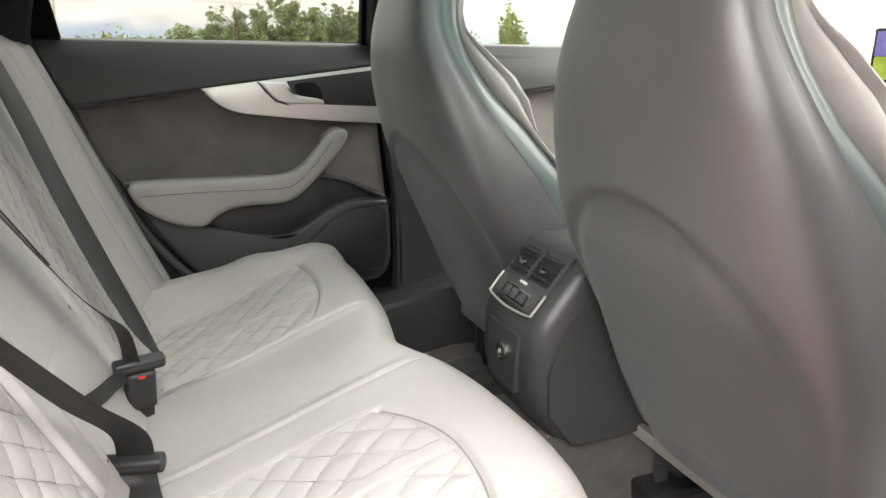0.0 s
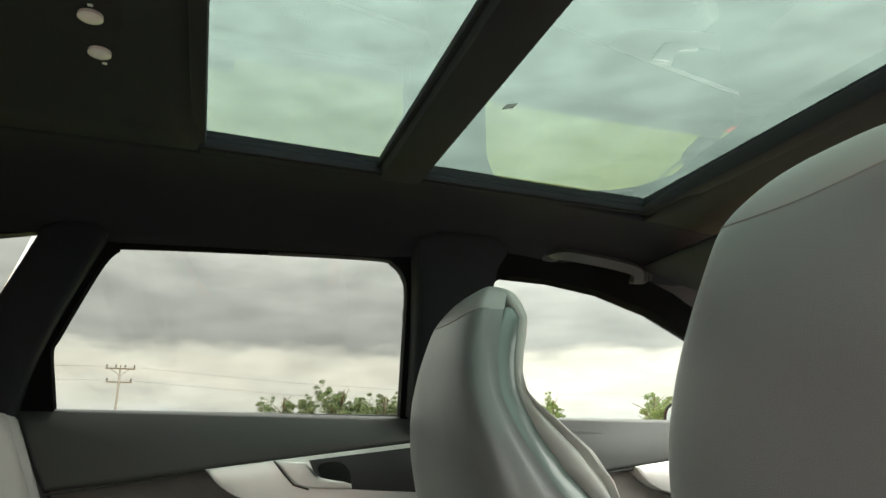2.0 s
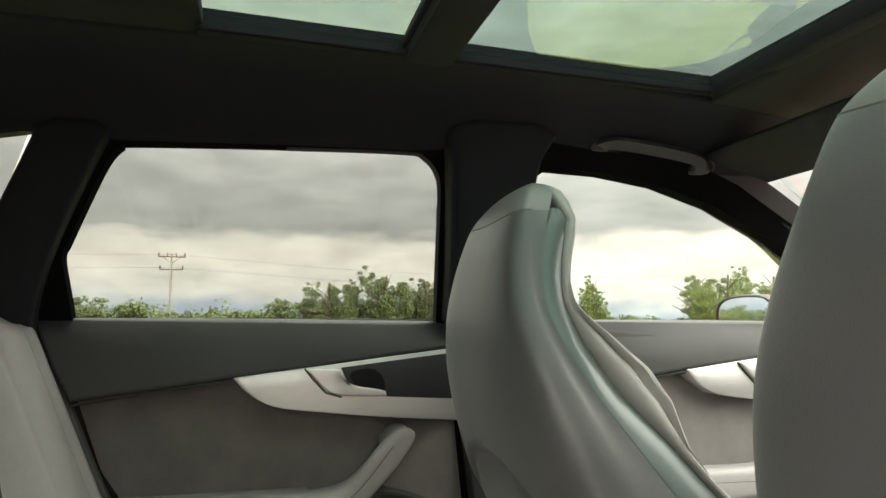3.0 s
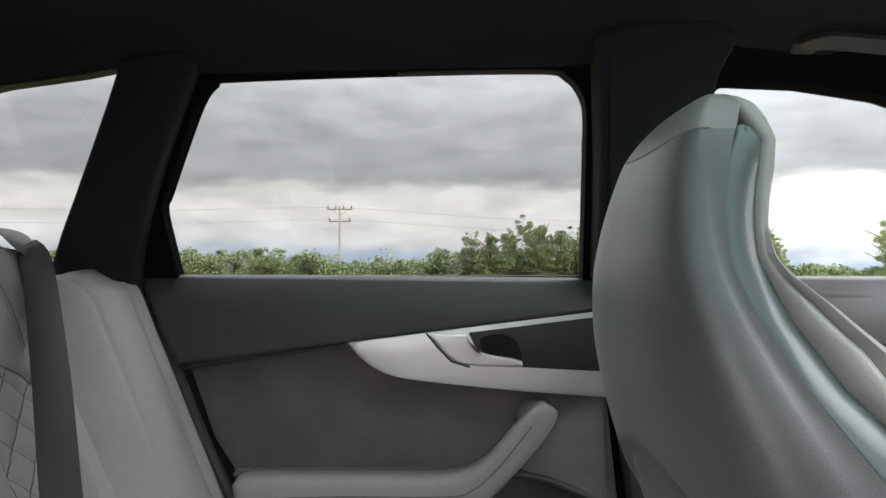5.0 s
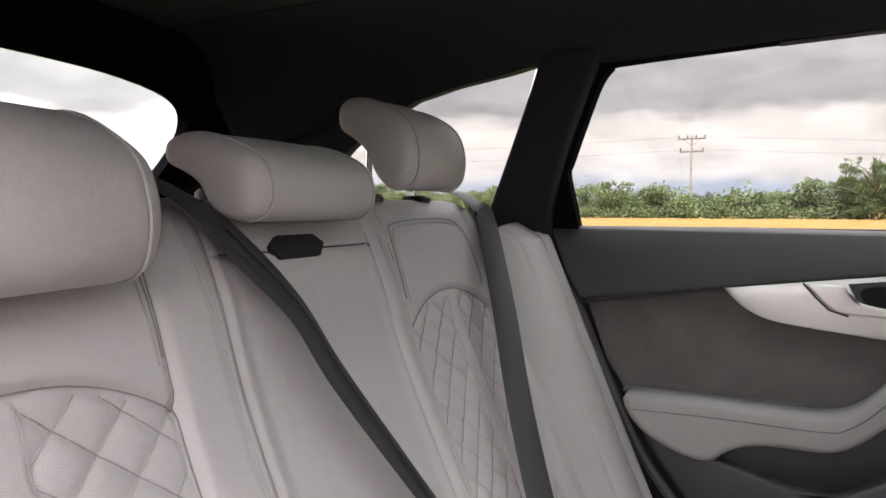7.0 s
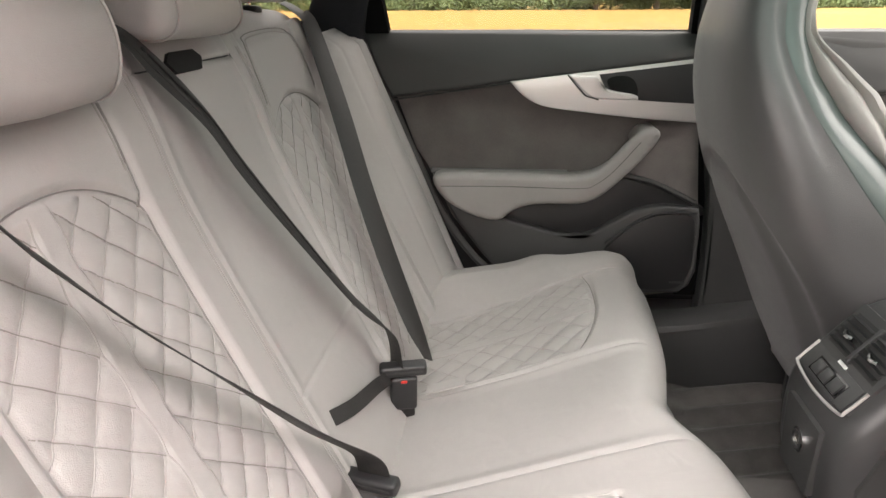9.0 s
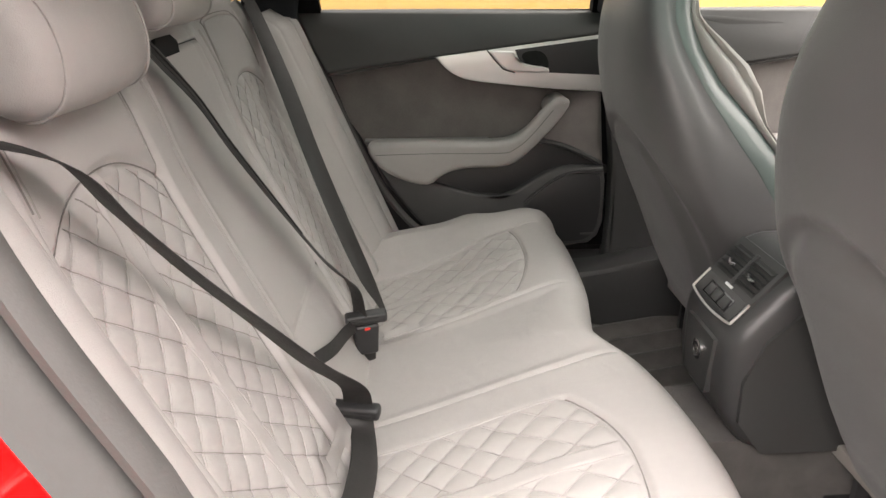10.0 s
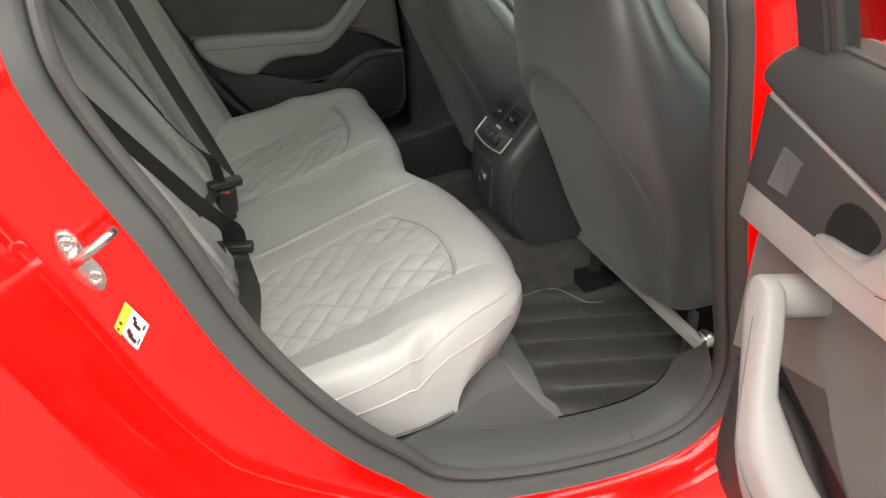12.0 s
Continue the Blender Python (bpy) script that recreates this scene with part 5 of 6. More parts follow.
    ux, uy = np.sign(ca) * np.abs(ca) ** (2 / 2.6), np.sign(sa_) * np.abs(sa_) ** (2 / 2.6)
    D0 = step(STRIP1, Zs) - .006
    D1 = dep(Zs)
    D0 = np.minimum(D0, D1 - .010)
    Xb = Xs + D0 + (D1 - D0) * (ux[None, :] + 1) / 2
    Wb = (Ws - .004) * np.ones_like(Xb)
    k_ = np.interp(lv[:, 0], (.62, .80, .95, 1.08), (.45, .40, .20, .05))[:, None]
    crease = np.exp(-((ux[None, :] - k_) / .13) ** 2) * smoothstep(.62, .72, Zs) * (1 - smoothstep(1.05, 1.12, Zs)) * (np.abs(uy)[None, :] > .3)
    Wb = Wb * (1 - .085 * crease)
    Wb = Wb * (1 + .03 * np.exp(-((ux[None, :] - k_ - .35) / .25) ** 2) * smoothstep(.70, .82, Zs) * (1 - smoothstep(1.03, 1.10, Zs)))
    grid_mesh("backrest", Xb, yc + uy[None, :] * Wb, np.repeat(Zs, 73, 1), FRONTLEATHER, s, "silver-grey leather backrest with creased bolsters and head")
    part("seat_cushion", loft([[(x, yc + y, z) for y, z in ((-.24, .36), (-.25, .50), (-.20, .535), (-.10, .50), (.10, .50), (.20, .535), (.25, .50), (.24, .36))] for x in (1.09, 1.12, 1.35, 1.45)]), LEATHER, s, "silver-grey leather seat cushion")
    part("rear_beam", box((.958, yc - .262, .342), (.976, yc + .235, .368), .005), BEIGE, s, "pale grey cross bar below the seat back")
    for sg in (-1, 1):
        leg = part("seat_rail", box((1.0, yc + sg * .185 - .02, .20), (1.45, yc + sg * .185 + .02, .245), .005), PLASTIC, s, "black steel seat rail")
        part("bracket", loft([[(1.01 + dx, yc + sg * .19 + dy, .24), (1.005 + dx, yc + sg * .19 + dy, .38), (.985 + dx, yc + sg * .19 + dy, .40), (.985 + dx, yc + sg * .19 + dy, .24)] for dx, dy in ((0, -.006), (.0, .006))]), CONSOLE, s)
        if sg != inner:
            continue
        part("rail_end", box((.950, yc + sg * .185 - .034, .222), (1.035, yc + sg * .185 + .034, .262), .006), PLASTIC, leg)
        part("rail_bolt", tube([(.955, yc + sg * .185, .262), (.955, yc + sg * .185, .272)], .012, 10), PLASTIC, leg)
    part("hinge_cover", loft([[(.985 + math.cos(a * math.pi / 8) * r, yc - .02 - y, .355 + math.sin(a * math.pi / 8) * r) for a in range(16)] for r, y in ((.020, .215), (.020, .232), (.016, .24), (.008, .242))]), STEEL, s, "metal hinge cover")
    return s


passenger = front_seat(.362, "dark-backed sports car seat with silver-grey leather bolsters", -1)
passenger.location.x += .020
driver = front_seat(-.338, "dark-backed sports car seat with silver-grey leather bolsters", 1, .035, .07)
driver.location.x += .065


# ---------------------------------------------------------------- seat belts
def belt(label, pts, normals, at):
    b = thing("seat_belt", at, label, "seat belt", "rear seat belts")
    part("webbing", ribbon(pts, normals, .047, .0016), WEB, b, "black woven belt webbing")
    return b


FRONT = tuple(BN)
# left belt lies flat on the backrest
lb = belt("black seat belt lying on the quilted backrest", [(-.20, .615, 1.125), (-.135, .600, 1.118), on_back(0.538, .640, .010), on_back(0.531, .606, .022), on_back(0.441, .452, .032), on_back(0.351, .292, .034), on_back(0.291, .150, .036), on_back(0.251, .030, .040), on_back(0.211, -.03, .050)],
          [(0, 0, 1), (.2, 0, 1), (.5, -.1, .8), (.80, -.45, .38), (.75, -.58, .33), (.75, -.58, .33), (.75, -.58, .33), (.80, -.4, .4), FRONT], (-.1, .58, 1.1))
part("lap_strap", ribbon([(.118, .655, .512), (.135, .615, .494), (.147, .572, .468), (.152, .530, .425), (.150, .50, .39)], [(.9, -.2, .4)] * 5, .050, .002), WEB, lb, "black lap strap standing behind the cushion")
# middle belt runs across the middle backrest
mb = belt("black seat belt drawn across the middle backrest", [(-.20, -.20, 1.10), (-.13, -.192, 1.122), on_back(-.172, .638, .010), on_back(-.132, .590, .014), on_back(-.078, .515, .016), on_back(-.048, .432, .017), on_back(.015, .300, .019), on_back(.074, .170, .026), on_back(.112, .085, .042), (.183, .104, .535)],
          [(0, 0, 1), (.2, .1, 1), (.6, .15, .7), (.9, .15, .38), (.9, .2, .38), (.9, .2, .38), (.87, .28, .38), (.85, .35, .4), (.7, .5, .5), (.5, .6, .6)], (-.1, -.19, 1.1))
for off in (-.009, .009):
    threads("webbing_fold", [[Vector(p) for p in catmull([on_back(-.150 + off, .610, .0165), on_back(-.132 + off, .590, .0160), on_back(-.078 + off, .515, .0178), on_back(-.048 + off, .432, .0186), on_back(.015 + off * .8, .300, .0206), on_back(.045 + off * .5, .235, .0225)], 8)]], .0016, WEB, mb, "lengthwise fold in the webbing")
# right belt hangs free between the pillar and its buckle
rb = belt("black seat belt stretched loosely in front of the backrest", [(-.16, -.66, 1.10), (-.09, -.60, 1.055), on_back(-.518, .535, .034), on_back(-.47, .462, .034), on_back(-.416, .371, .036), on_back(-.33, .254, .036), on_back(-.245, .138, .036), on_back(-.172, .045, .042), (.191, -.143, .504)],
          [(.6, .3, .7), (.58, .45, .66), (.54, .55, .63), (.52, .56, .63), (.46, .60, .63), (.40, .66, .62), (.3, .75, .58), (.25, .80, .52), (.2, .75, .6)], (-.05, -.64, 1.0))
part("lap_strap", ribbon([(.190, -.142, .500), (.193, -.152, .472), (.201, -.19, .464), (.204, -.25, .470), (.200, -.32, .478), (.192, -.40, .486), (.182, -.57, .492)], [(.2, -.9, .5), (.35, -.5, .8), (.55, -.1, .8), (.6, 0, .8), (.66, 0, .75), (.7, 0, .7), (.75, 0, .66)], .047, .0018), WEB, rb, "lap strap running down behind the cushion")


def buckle(at, turn, pitch, label, button=True, sink=0.0):
    bk = thing("belt_buckle", at, label, "belt buckle", "rear belt buckles")
    m = Matrix.Translation(at) @ Matrix.Rotation(radians(turn), 4, "Z") @ Matrix.Rotation(radians(pitch), 4, "Y")
    P = lambda p: m @ Vector(p)
    body = part("body", box((-.014, -.023, -.050 - sink), (.014, .023, .022 - sink), .007, 3), PLASTIC, bk, "black plastic buckle", P)
    if button:
        part("release_button", box((.008, -.006, .013), (.0158, .006, .019), .003), REDBTN, body, "red release button", P)
    tongue = part("tongue", box((-.013, -.040, .022), (.011, .040, .044), .007, 3), PLASTIC, bk, "black belt tongue", P)
    part("tongue_slot", box((-.0138, -.030, .0305), (-.0138 + .0256, .030, .0355), .0005), BLACKINK, tongue, "", P)
    part("stalk", box((-.006, -.020, -.10), (.006, .020, -.04), .004), WEB, bk, "", P)
    return bk


buckle((.192, .108, .500), -75, 12, "black seat belt buckle with a red button")
buckle((.189, -.140, .466), -104, 14, "black seat belt tongue and buckle between the seats", False, .02)
part("elastic_loop", ribbon([on_back(.150, .0, .020), on_back(.09, .018, .014), on_back(.03, .036, .009), on_back(-.06, .062, .006), on_back(-.11, .078, -.014)], [FRONT] * 5, .024, .002), WEB, mb)
tab = thing("seat_tag", (.29, .165, .47), "small pale fabric tag sewn to the cushion seam", "tag")
part("fabric", loft([[(.225 + .01 * k, .150, .455 + .0035 * k), (.225 + .01 * k, .172, .460 + .0035 * k), (.225 + .01 * k, .172, .4575 + .0035 * k), (.225 + .01 * k, .150, .4525 + .0035 * k)] for k in range(8)]), LEATHER, tab)
fix = thing("child_seat_anchor", (.165, -.26, .46), "pale leather flap over the child seat anchor", "anchor")
part("flap", loft([[on_back(y, s, .022 + .006 * math.sin((y + .30) * 40)) for s in (.020, .045, .048, .022)] for y in (-.33, -.30, -.27, -.24, -.21)]), LEATHER, fix)


# ---------------------------------------------------------------- rear of the centre console
cons = thing("centre_console", (.95, 0, .36), "dark grey centre console with rear air vents and chrome frame", "console")
side = [(.868, .350), (.818, .41), (.806, .47), (.805, .54), (.812, .582), (.830, .606), (.885, .672), (.908, .690), (.94, .698), (1.45, .700), (1.45, .35)]
side = smooth_loop(side, 1)
part("body", loft([[(x + dx * (1 if x < 1.2 else 0), y, z - dz * (1 if z > .5 else 0)) for x, z in side] for y, dx, dz in ((-.112, .035, .03), (-.106, .016, .012), (-.096, .005, .004), (-.08, 0, 0), (0, 0, 0), (.08, 0, 0), (.096, .005, .004), (.106, .016, .012), (.112, .035, .03))]), CONSOLE, cons, sharp=50)
part("side_panel", loft([[(x, y, z) for x, z in ((.885, .355), (.835, .42), (.832, .50), (.86, .575), (.93, .645), (1.2, .645), (1.2, .355))] for y in (-.118, -.110)]), DASH, cons, "darker side panel of the console")
FD = Vector((.055, 0, .066)).normalized()
FN = Vector((-.066, 0, .055)).normalized()
FO = Vector((.812, 0, .583))


def on_face(y, a, n=0.0):
    """A point on the console's slanted rear face: a up along it, n in front."""
    return FO + FD * a + FN * n + Vector((0, y, 0))


def face_box(y0, y1, a0, a1, n0, n1, r=.0015):
    bm = box((y0, a0, n0), (y1, a1, n1), r)
    for v in bm.verts:
        v.co = on_face(v.co.x, v.co.y, v.co.z)
    return bm


vent = part("vent_frame", face_box(-.080, .080, .012, .135, -.004, .006, .003), CONSOLE, cons, "smooth dark vent surround")
for yc in (-.0365, .0365):
    part("vent_opening", face_box(yc - .032, yc + .032, .062, .120, .0055, .0068, .0005), BLACKINK, vent, "black vent opening")
    for k in range(5):
        bm = box((yc - .031, -.0007, -.004), (yc + .031, .0007, .004))
        t = Matrix.Rotation(radians(35), 4, "X")
        for v in bm.verts:
            q = t @ v.co
            v.co = on_face(q.x, .070 + .0105 * k + q.y, .0085 + q.z)
        part("slat", bm, PLASTIC, vent)
    part("vent_slider", tube([on_face(yc - .012, .086, .011), on_face(yc - .002, .083, .015), on_face(yc + .012, .088, .011)], .0035, 8, per=4), CHROME, vent, "bright vent slider")
part("vent_divider", face_box(-.0045, .0045, .058, .124, .005, .011, .002), CONSOLE, vent)
loop = [(-.078, .052), (-.078, .016), (-.070, .006), (0, .000), (.070, .006), (.078, .016), (.078, .052)]
part("chrome_frame", tube([on_face(y, a, .0072) for y, a in loop], .0024, 8, per=5), ALU, cons, "bright chrome edge")
ctl = part("control_panel", face_box(-.070, .070, .010, .050, .0055, .0075, .001), CONSOLE, cons)
part("control_recess", face_box(-.045, .045, .014, .040, .0072, .0082, .0005), GLOSS, ctl, "black switch recess")
for y, w in ((-.028, .012), (.0, .011), (.026, .012)):
    part("rocker_switch", face_box(y - w, y + w, .016, .037, .008, .0125, .003), CONSOLE, ctl, "grey rocker switch")
part("indicator", face_box(-.012, .012, .050, .055, .0068, .0078), WHITE, ctl)
sock = part("socket_panel", loft([[(.800 + dx, y, z) for y, z in smooth_loop([(-.050, .440), (-.046, .440), (.046, .440), (.050, .440), (.058, .550), (.054, .552), (-.054, .552), (-.058, .550)], 1)] for dx in (.010, -.001)]), DASH, cons, "recessed socket panel")
for r0, r1, x0, m, nm in ((.0185, .0145, .7955, CHROME, "socket_ring"), (.0142, .008, .7965, BLACKINK, "socket_hole"), (.0075, .004, .7950, STEEL, "socket_pin")):
    part(nm, loft([[(x, math.cos(a * math.pi / 12) * r - .005, .505 + math.sin(a * math.pi / 12) * r) for a in range(24)] for r, x in ((r0, x0 + .004), (r0, x0), (r1, x0 - .001), (r1, x0 + .002))]), m, sock)


# ---------------------------------------------------------------- floor
part("tunnel_carpet", loft([[(x, y, z) for y, z in ((-.155, .18), (-.130, .215), (-.117, .30), (-.09, .362), (.09, .362), (.117, .30), (.130, .215), (.155, .18))] for x in (.55, .9, 1.3, 1.9)]), CARPET, car, "dark grey carpeted tunnel")
for s in (1, -1):
    part("footwell_carpet", loft([[(.60, s * y, .205), (1.25, s * y, .205), (1.42, s * y, .30), (1.42, s * y, .18), (.60, s * y, .18)] for y in (.12, .672)]), CARPET, car, "dark grey footwell carpet")


def rib_shaded(source):
    """Carpet with the ribs' light and dark shading put into its colour as bands."""
    m = source.copy()
    m.name = "rib_shaded_carpet"
    n, l = m.node_tree.nodes, m.node_tree.links
    colour = n["Principled BSDF"].inputs["Base Color"]
    geo, xyz = n.new("ShaderNodeNewGeometry"), n.new("ShaderNodeSeparateXYZ")
    l.new(geo.outputs["Position"], xyz.inputs[0])
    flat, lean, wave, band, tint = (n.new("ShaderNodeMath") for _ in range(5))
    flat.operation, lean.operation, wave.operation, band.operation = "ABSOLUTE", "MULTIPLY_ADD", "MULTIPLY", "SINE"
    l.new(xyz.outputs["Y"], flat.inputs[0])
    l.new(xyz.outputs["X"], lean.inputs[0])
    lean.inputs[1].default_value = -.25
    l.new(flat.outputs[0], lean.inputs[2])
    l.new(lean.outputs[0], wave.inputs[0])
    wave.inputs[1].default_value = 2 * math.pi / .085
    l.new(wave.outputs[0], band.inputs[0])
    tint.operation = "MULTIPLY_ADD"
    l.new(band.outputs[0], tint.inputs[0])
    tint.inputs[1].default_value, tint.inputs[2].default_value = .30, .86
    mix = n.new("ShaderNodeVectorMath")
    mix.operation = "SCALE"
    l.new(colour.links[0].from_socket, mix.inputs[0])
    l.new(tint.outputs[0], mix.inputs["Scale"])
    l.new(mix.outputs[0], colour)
    return m


RIBSHADE = rib_shaded(CARPET)


def floor_mat(s):
    m = thing("floor_mat", (.9, s * .42, .207), "dark grey ribbed floor mat with a stitched edge", "floor mat", "rear floor mats")

    def f(a, v):
        x, y = .68 + .50 * a, .122 + .548 * v
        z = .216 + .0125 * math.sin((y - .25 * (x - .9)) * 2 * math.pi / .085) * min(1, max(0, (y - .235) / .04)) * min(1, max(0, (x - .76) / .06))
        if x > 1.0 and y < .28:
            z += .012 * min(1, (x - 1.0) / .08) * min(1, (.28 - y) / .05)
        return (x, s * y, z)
    ob = part("mat", sheet(60, 90, f), RIBSHADE, m)
    sm_ = ob.modifiers.new("thickness", "SOLIDIFY")
    sm_.thickness, sm_.offset = .005, 0
    part("edge_stitching", tube([(.70, s * .150, .2185), (.80, s * .144, .2185), (.857, s * .139, .2185), (.930, s * .128, .2185), (.965, s * .140, .2185), (.985, s * .180, .2190), (1.005, s * .218, .2205), (1.05, s * .236, .2240), (1.10, s * .232, .2270), (1.17, s * .225, .2300)], .0015, 5, per=4), THREAD, m, "pale stitching along the mat edge")
    return m


floor_mat(-1)
floor_mat(1)


# ---------------------------------------------------------------- outside
ground = finish("ground", bpy.data.meshes.new("ground"), WHEAT, None)
bm = bmesh.new()
R = [0, 6, 14, 30, 60, 100, 160, 300, 700, 1500, 3000]
vs = [[bm.verts.new((math.cos(a * math.pi / 32) * r, math.sin(a * math.pi / 32) * r, -.02 + (.10 * math.sin(a * .9 + r * .05) if 20 < r < 200 else 0))) for a in range(64)] for r in R[1:]]
c0 = bm.verts.new((0, 0, -.02))
for k in range(64):
    bm.faces.new((c0, vs[0][k], vs[0][(k + 1) % 64]))
    for a, b in zip(vs, vs[1:]):
        bm.faces.new((a[k], b[k], b[(k + 1) % 64], a[(k + 1) % 64]))
bmesh.ops.recalc_face_normals(bm, faces=bm.faces)
bm.to_mesh(ground.data)
bm.free()
tagged(ground, "golden ripe wheat field reaching the horizon", "field", kind="structure")

yard = sheet(24, 24, lambda a, v: (-14 + 30 * a, -16 + 17.3 * v + .06 * math.sin(a * 37) * v, -.008))
tagged(part("road", yard, CONCRETE, None), "worn grey tarmac track on which the car stands", "road", kind="structure")
verge = sheet(30, 12, lambda a, v: (-40 + 90 * a, 1.18 + 7.5 * v + .3 * math.sin(a * 40) * v, -.012 + .03 * math.sin(math.pi * v)))
tagged(part("grass_verge", verge, GRASS, None), "yellow-green grass verge between the track and the field", "grass", kind="structure")

# ears of wheat near the far side, as real tufts
rng = np.random.default_rng(7)
n = 26000
ang = rng.uniform(-1.15, 1.15, n)
dist = 9 + 75 * rng.random(n) ** .8
gx, gy = np.sin(ang) * dist, np.cos(ang) * dist
keep = gy > 6
gx, gy = gx[keep], gy[keep]
n = len(gx)
hh, ww = rng.uniform(.12, .30, n), rng.uniform(.15, .45, n)
co = np.zeros((n, 3, 3))
co[:, 0] = np.stack((gx - ww, gy, np.full(n, -.02)), 1)
co[:, 1] = np.stack((gx + ww, gy + rng.uniform(-.2, .2, n), np.full(n, -.02)), 1)
co[:, 2] = np.stack((gx + rng.uniform(-.1, .1, n), gy + .6, hh * .4), 1)
me = bpy.data.meshes.new("wheat_tufts")
me.from_pydata(co.reshape(-1, 3).tolist(), [], np.arange(n * 3).reshape(-1, 3).tolist())
me.update()
wheat = finish("wheat_tufts", me, WHEAT, None, smooth=False)
tagged(wheat, "golden tufts of ripe wheat across the field", "wheat", kind="stuff")


def leaf_cloud(name, blobs, count, size, material, parent, seed, label=""):
    """Many small leaf clumps spread through and on lumpy volumes."""
    g = np.random.default_rng(seed)
    wgt = np.array([b[3] * b[4] for b in blobs])
    pick = g.choice(len(blobs), count, p=wgt / wgt.sum())
    B = np.array(blobs)[pick]
    d = g.normal(size=(count, 3))
    d /= np.linalg.norm(d, axis=1)[:, None]
    r = g.random(count) ** .30
    C = B[:, :3] + d * r[:, None] * B[:, 3:6] * g.uniform(.75, 1.35, (count, 1))
    sz = g.uniform(.5, 1.25, count)[:, None] * size
    n1 = g.normal(size=(count, 3))
    n1 /= np.linalg.norm(n1, axis=1)[:, None]
    n2 = np.cross(n1, g.normal(size=(count, 3)))
    n2 /= np.linalg.norm(n2, axis=1)[:, None]
    q = np.stack((C + n1 * sz, C + n2 * sz * .8, C - n1 * sz * .9, C - n2 * sz * .7 + n1 * sz * .2), 1)
    m = bpy.data.meshes.new(name)
    m.from_pydata(q.reshape(-1, 3).tolist(), [], np.arange(count * 4).reshape(-1, 4).tolist())
    m.update()
    return finish(name, m, material, parent, label, smooth=False)


def crown_lumps(g, x, y, h, spread, low, count, fat=1.0):
    """Leafy lumps over a domed crown that reaches down towards the ground, with gaps between them."""
    out = []
    zc, hz = h * (.5 + low / 2), h * (.5 - low / 2)
    for k in range(count):
        a, u = g.uniform(0, 6.283), g.uniform(-.95, 1)
        f = g.uniform(.62, .92)
        ring = math.sqrt(max(1 - u * u, 0)) if u > 0 else (1 - .25 * u * u)
        s = fat * spread * g.uniform(.13, .30) * (1 - .2 * max(u, 0))
        out.append((x + math.cos(a) * spread * ring * f * .86, y + math.sin(a) * spread * ring * f * .8, zc + hz * u * .90 - s * .45 * max(u, 0), s * 1.12, s, s * g.uniform(.62, .85)))
    out.append((x, y, zc, spread * .62, spread * .6, hz * .62))
    return out


def tree(x, y, h, spread, seed, label, material, low=.06):
    g = random.Random(seed)
    t = thing("tree", (x, y, 0), label, "tree", "field edge trees")
    part("trunk", tube([(x, y, -.1), (x + .1, y, h * .25), (x - .05, y, h * .5), (x + .1, y, h * .8)], [.24 - .0045 * k for k in range(40)], 8, per=8), BARK, t)
    for k in range(9):
        a = k * 2.4 + g.random()
        z0 = h * (.18 + .06 * k)
        part("limb", tube([(x, y, z0), (x + math.cos(a) * spread * .4, y + math.sin(a) * spread * .4, z0 + h * .11), (x + math.cos(a) * spread * .78, y + math.sin(a) * spread * .78, z0 + h * .20)], [.10, .07, .03], 6), BARK, t)
    lumps = crown_lumps(g, x, y, h * .80, spread * .62, low, 30)
    for k in range(9):
        a, f = g.uniform(0, 6.283), g.uniform(.35, .85)
        lumps += crown_lumps(g, x + math.cos(a) * spread * f, y + math.sin(a) * spread * f, h * g.uniform(.52, 1.0), spread * g.uniform(.24, .42), low + g.uniform(0, .35), 12, 1.3)
    leaf_cloud("crown", lumps, 34000, .068 * (h / 7) ** .5, material, t, seed)
    return t


for k, (x, y, h, sp, m) in enumerate([(8.4, 75.5, 6.4, 3.5, LEAF), (14.4, 75, 7.3, 3.4, LEAF), (19.4, 76, 6.9, 3.2, LEAF), (24.6, 76, 6.2, 3.0, LEAF), (29.5, 78, 5.2, 2.6, LEAF),
                                       (39.6, 75, 6.9, 1.9, LEAFB), (53.0, 74, 7.6, 3.6, LEAFB), (58.6, 75, 8.5, 3.8, LEAFB), (65.5, 75, 8.4, 3.8, LEAFB), (73, 76, 8.2, 3.8, LEAFB)]):
    tree(x, y, h * 1.13, sp, 40 + k, "broad leafy green tree at the edge of the field", m)

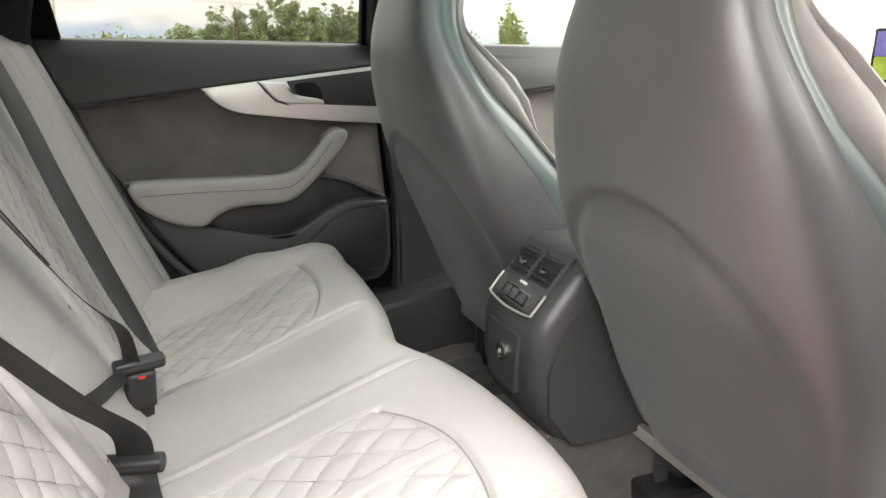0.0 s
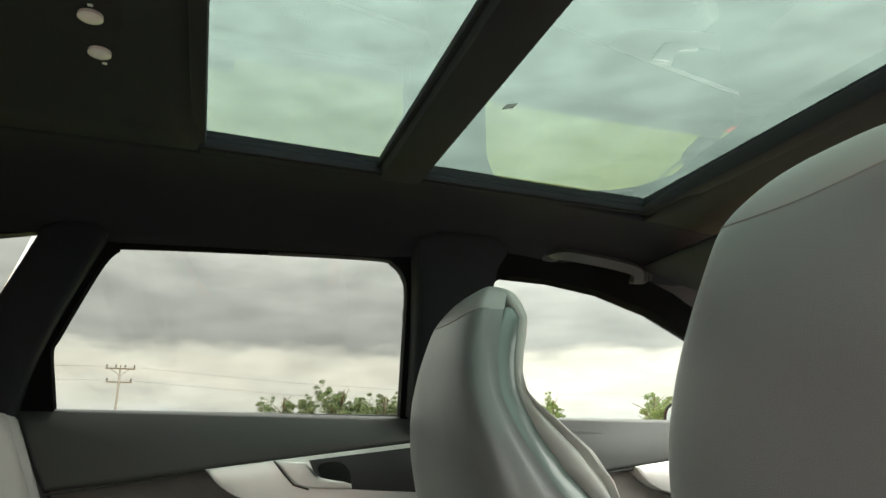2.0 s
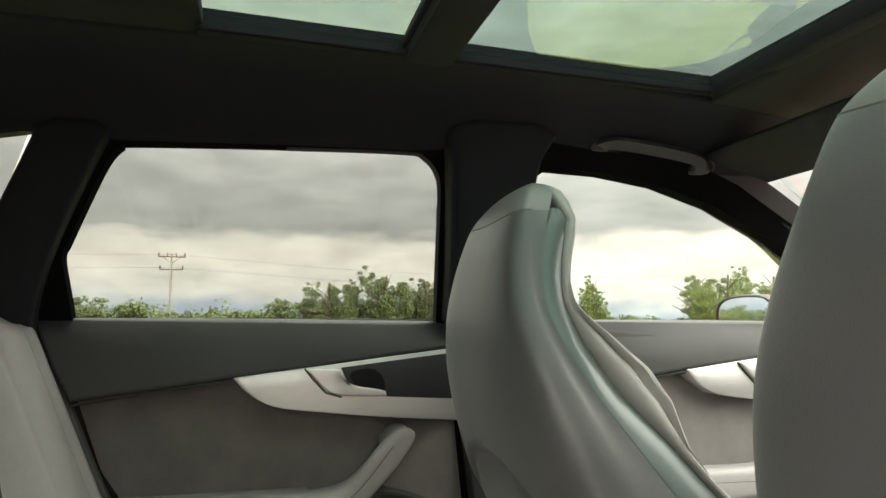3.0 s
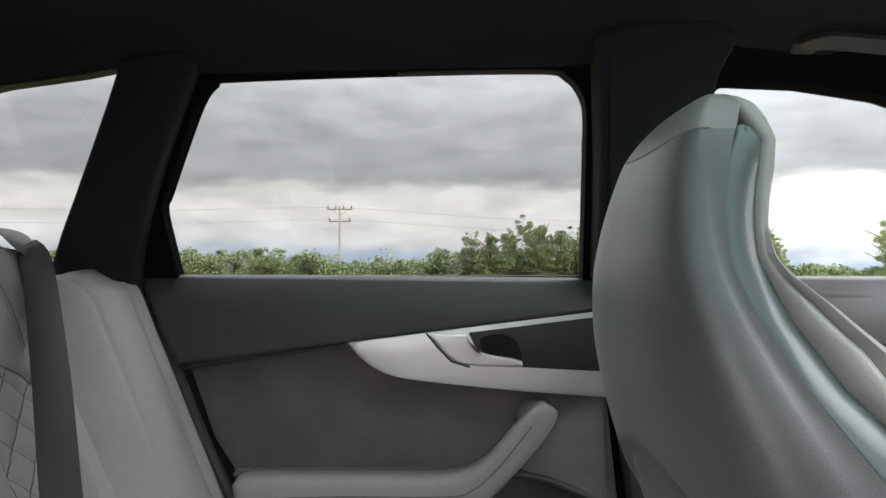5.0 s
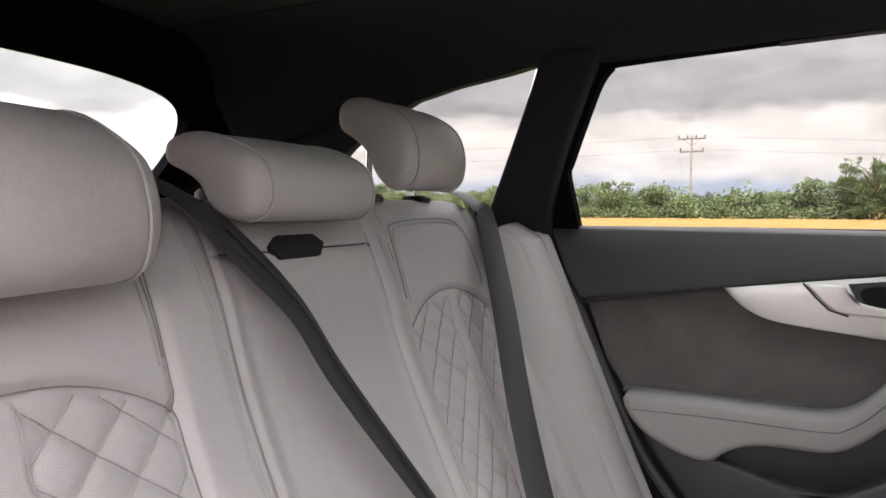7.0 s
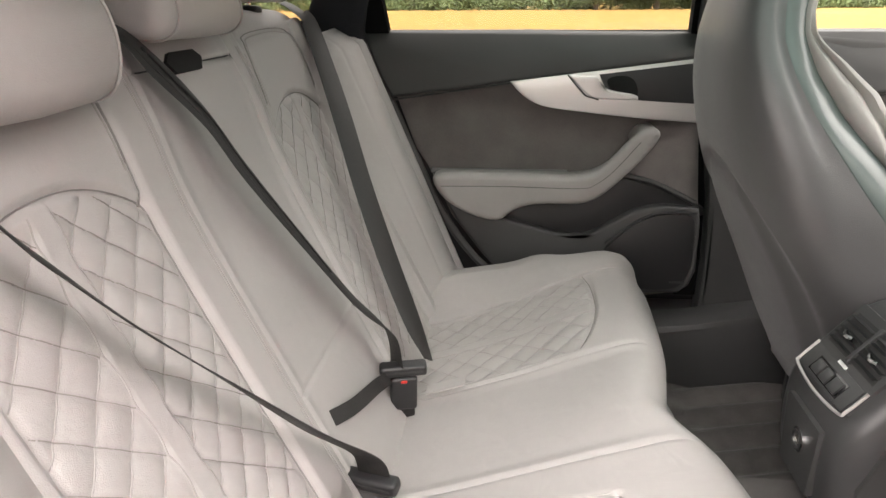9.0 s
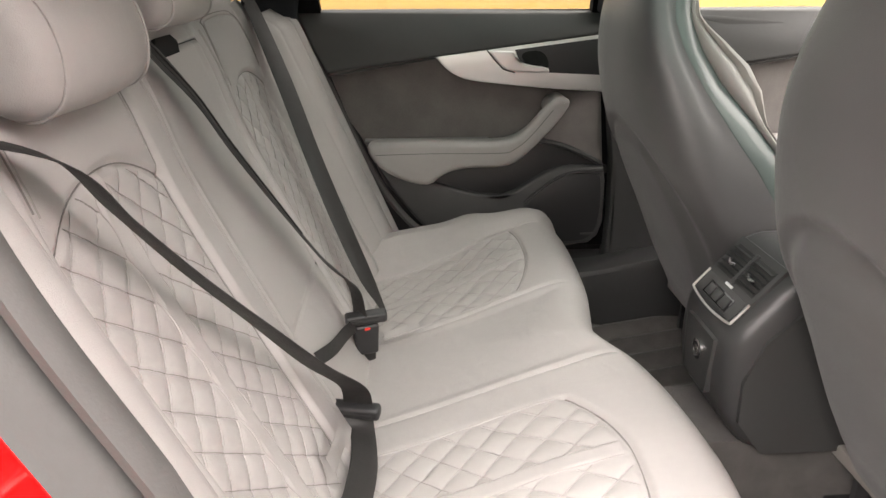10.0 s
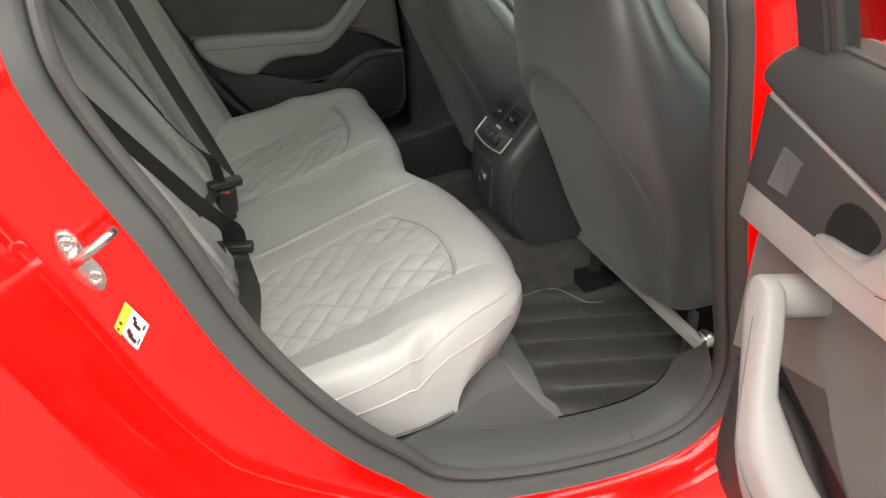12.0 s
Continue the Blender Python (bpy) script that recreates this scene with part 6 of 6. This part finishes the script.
g = random.Random(3)
blobs = []
x = -78.0
while x < 84:
    w_ = g.uniform(1.7, 3.0)
    tall = (4.1 + .5 * math.sin(x * .21) + g.uniform(-.45, .5)) * (.78 if -9 < x < 3 else .62 if x > 28 else 1.0)
    blobs += crown_lumps(g, x, 79 + g.uniform(-1.5, 2.5), tall, w_, .0, 15, 1.6) + [(x, 77.5, .5, 1.8, 1.0, .7)]
    x += w_ * g.uniform(.75, 1.05)
hedge = leaf_cloud("far_woods", blobs, 280000, .135, LEAF, None, 5)
tagged(hedge, "dense dark green hedgerow and woods behind the field", "woods", kind="stuff")
blobs = []
for k in range(150):
    x = -300 + k * 2.6
    blobs.append((x, 165 + 12 * math.sin(k * .7), 2.2 + 1.2 * math.sin(k * 1.3), 3, 2, 2.6 + math.sin(k * .9)))
for k in range(60):
    blobs.append((-190 - 8 * math.sin(k), 100 - k * 5, 2.5, 3, 3, 3 + math.sin(k * 1.7)))
far = leaf_cloud("distant_treeline", blobs, 14000, .6, LEAF, None, 9)
tagged(far, "low blue-green treeline far beyond the field", "woods", kind="stuff")
# unseen hedge, added to hold back low sky light on the open-door side
blobs = []
for k in range(36):
    blobs += crown_lumps(g, -24 + k * 1.4, -9.2 + g.uniform(-.6, .6), 2.3 + g.uniform(-.3, .4), 1.3, .0, 10)
near = leaf_cloud("light_blocking_hedge", blobs, 50000, .18, LEAF, None, 15)
tagged(near, "unseen green hedge added to block low sky light", "hedge", kind="stuff")


# wooden power pole standing in the field
def power_pole(x, y, h):
    p = thing("power_pole", (x, y, 0), "weathered wooden power pole with two crossarms and insulators", "power pole")
    part("pole", tube([(x, y, -.3), (x, y, h)], [.15, .10], 10), POLEWOOD, p)
    for z, w, nm in ((h - .35, 1.45, 4), (h - 1.75, 1.25, 3)):
        arm = part("crossarm", box((x - w, y - .07, z - .07), (x + w, y + .07, z + .07), .02), BARK, p)
        for k in range(nm):
            ix = x - w * .92 + 2 * w * .92 * k / (nm - 1)
            part("insulator", tube([(ix, y, z + .06), (ix, y, z + .22), (ix, y, z + .26), (ix, y, z + .42)], [.03, .07, .09, .05], 8), CONSOLE, arm)
    part("stay", tube([(x - .9, y, h - .4), (x, y, h - 1.1)], .03, 6), BARK, p)
    part("stay", tube([(x + .9, y, h - .4), (x, y, h - 1.1)], .03, 6), BARK, p)
    return p


pole = power_pole(-8.25, 80, 9.05)
for dz, dy in ((8.95, 0), (7.55, .2)):
    wire = tube([(-8.25 + dx, 80 + dx * .22 + dy, dz - 1.1 * (1 - ((dx % 70) / 35 - 1) ** 2)) for dx in (-140, -122, -105, -88, -70.01, -52, -35, -18, -.01, 18, 35, 52, 69.9, 88, 105, 122, 139.9)], .012, 5)
    part("wire", wire, CONSOLE, pole, "thin overhead wire")
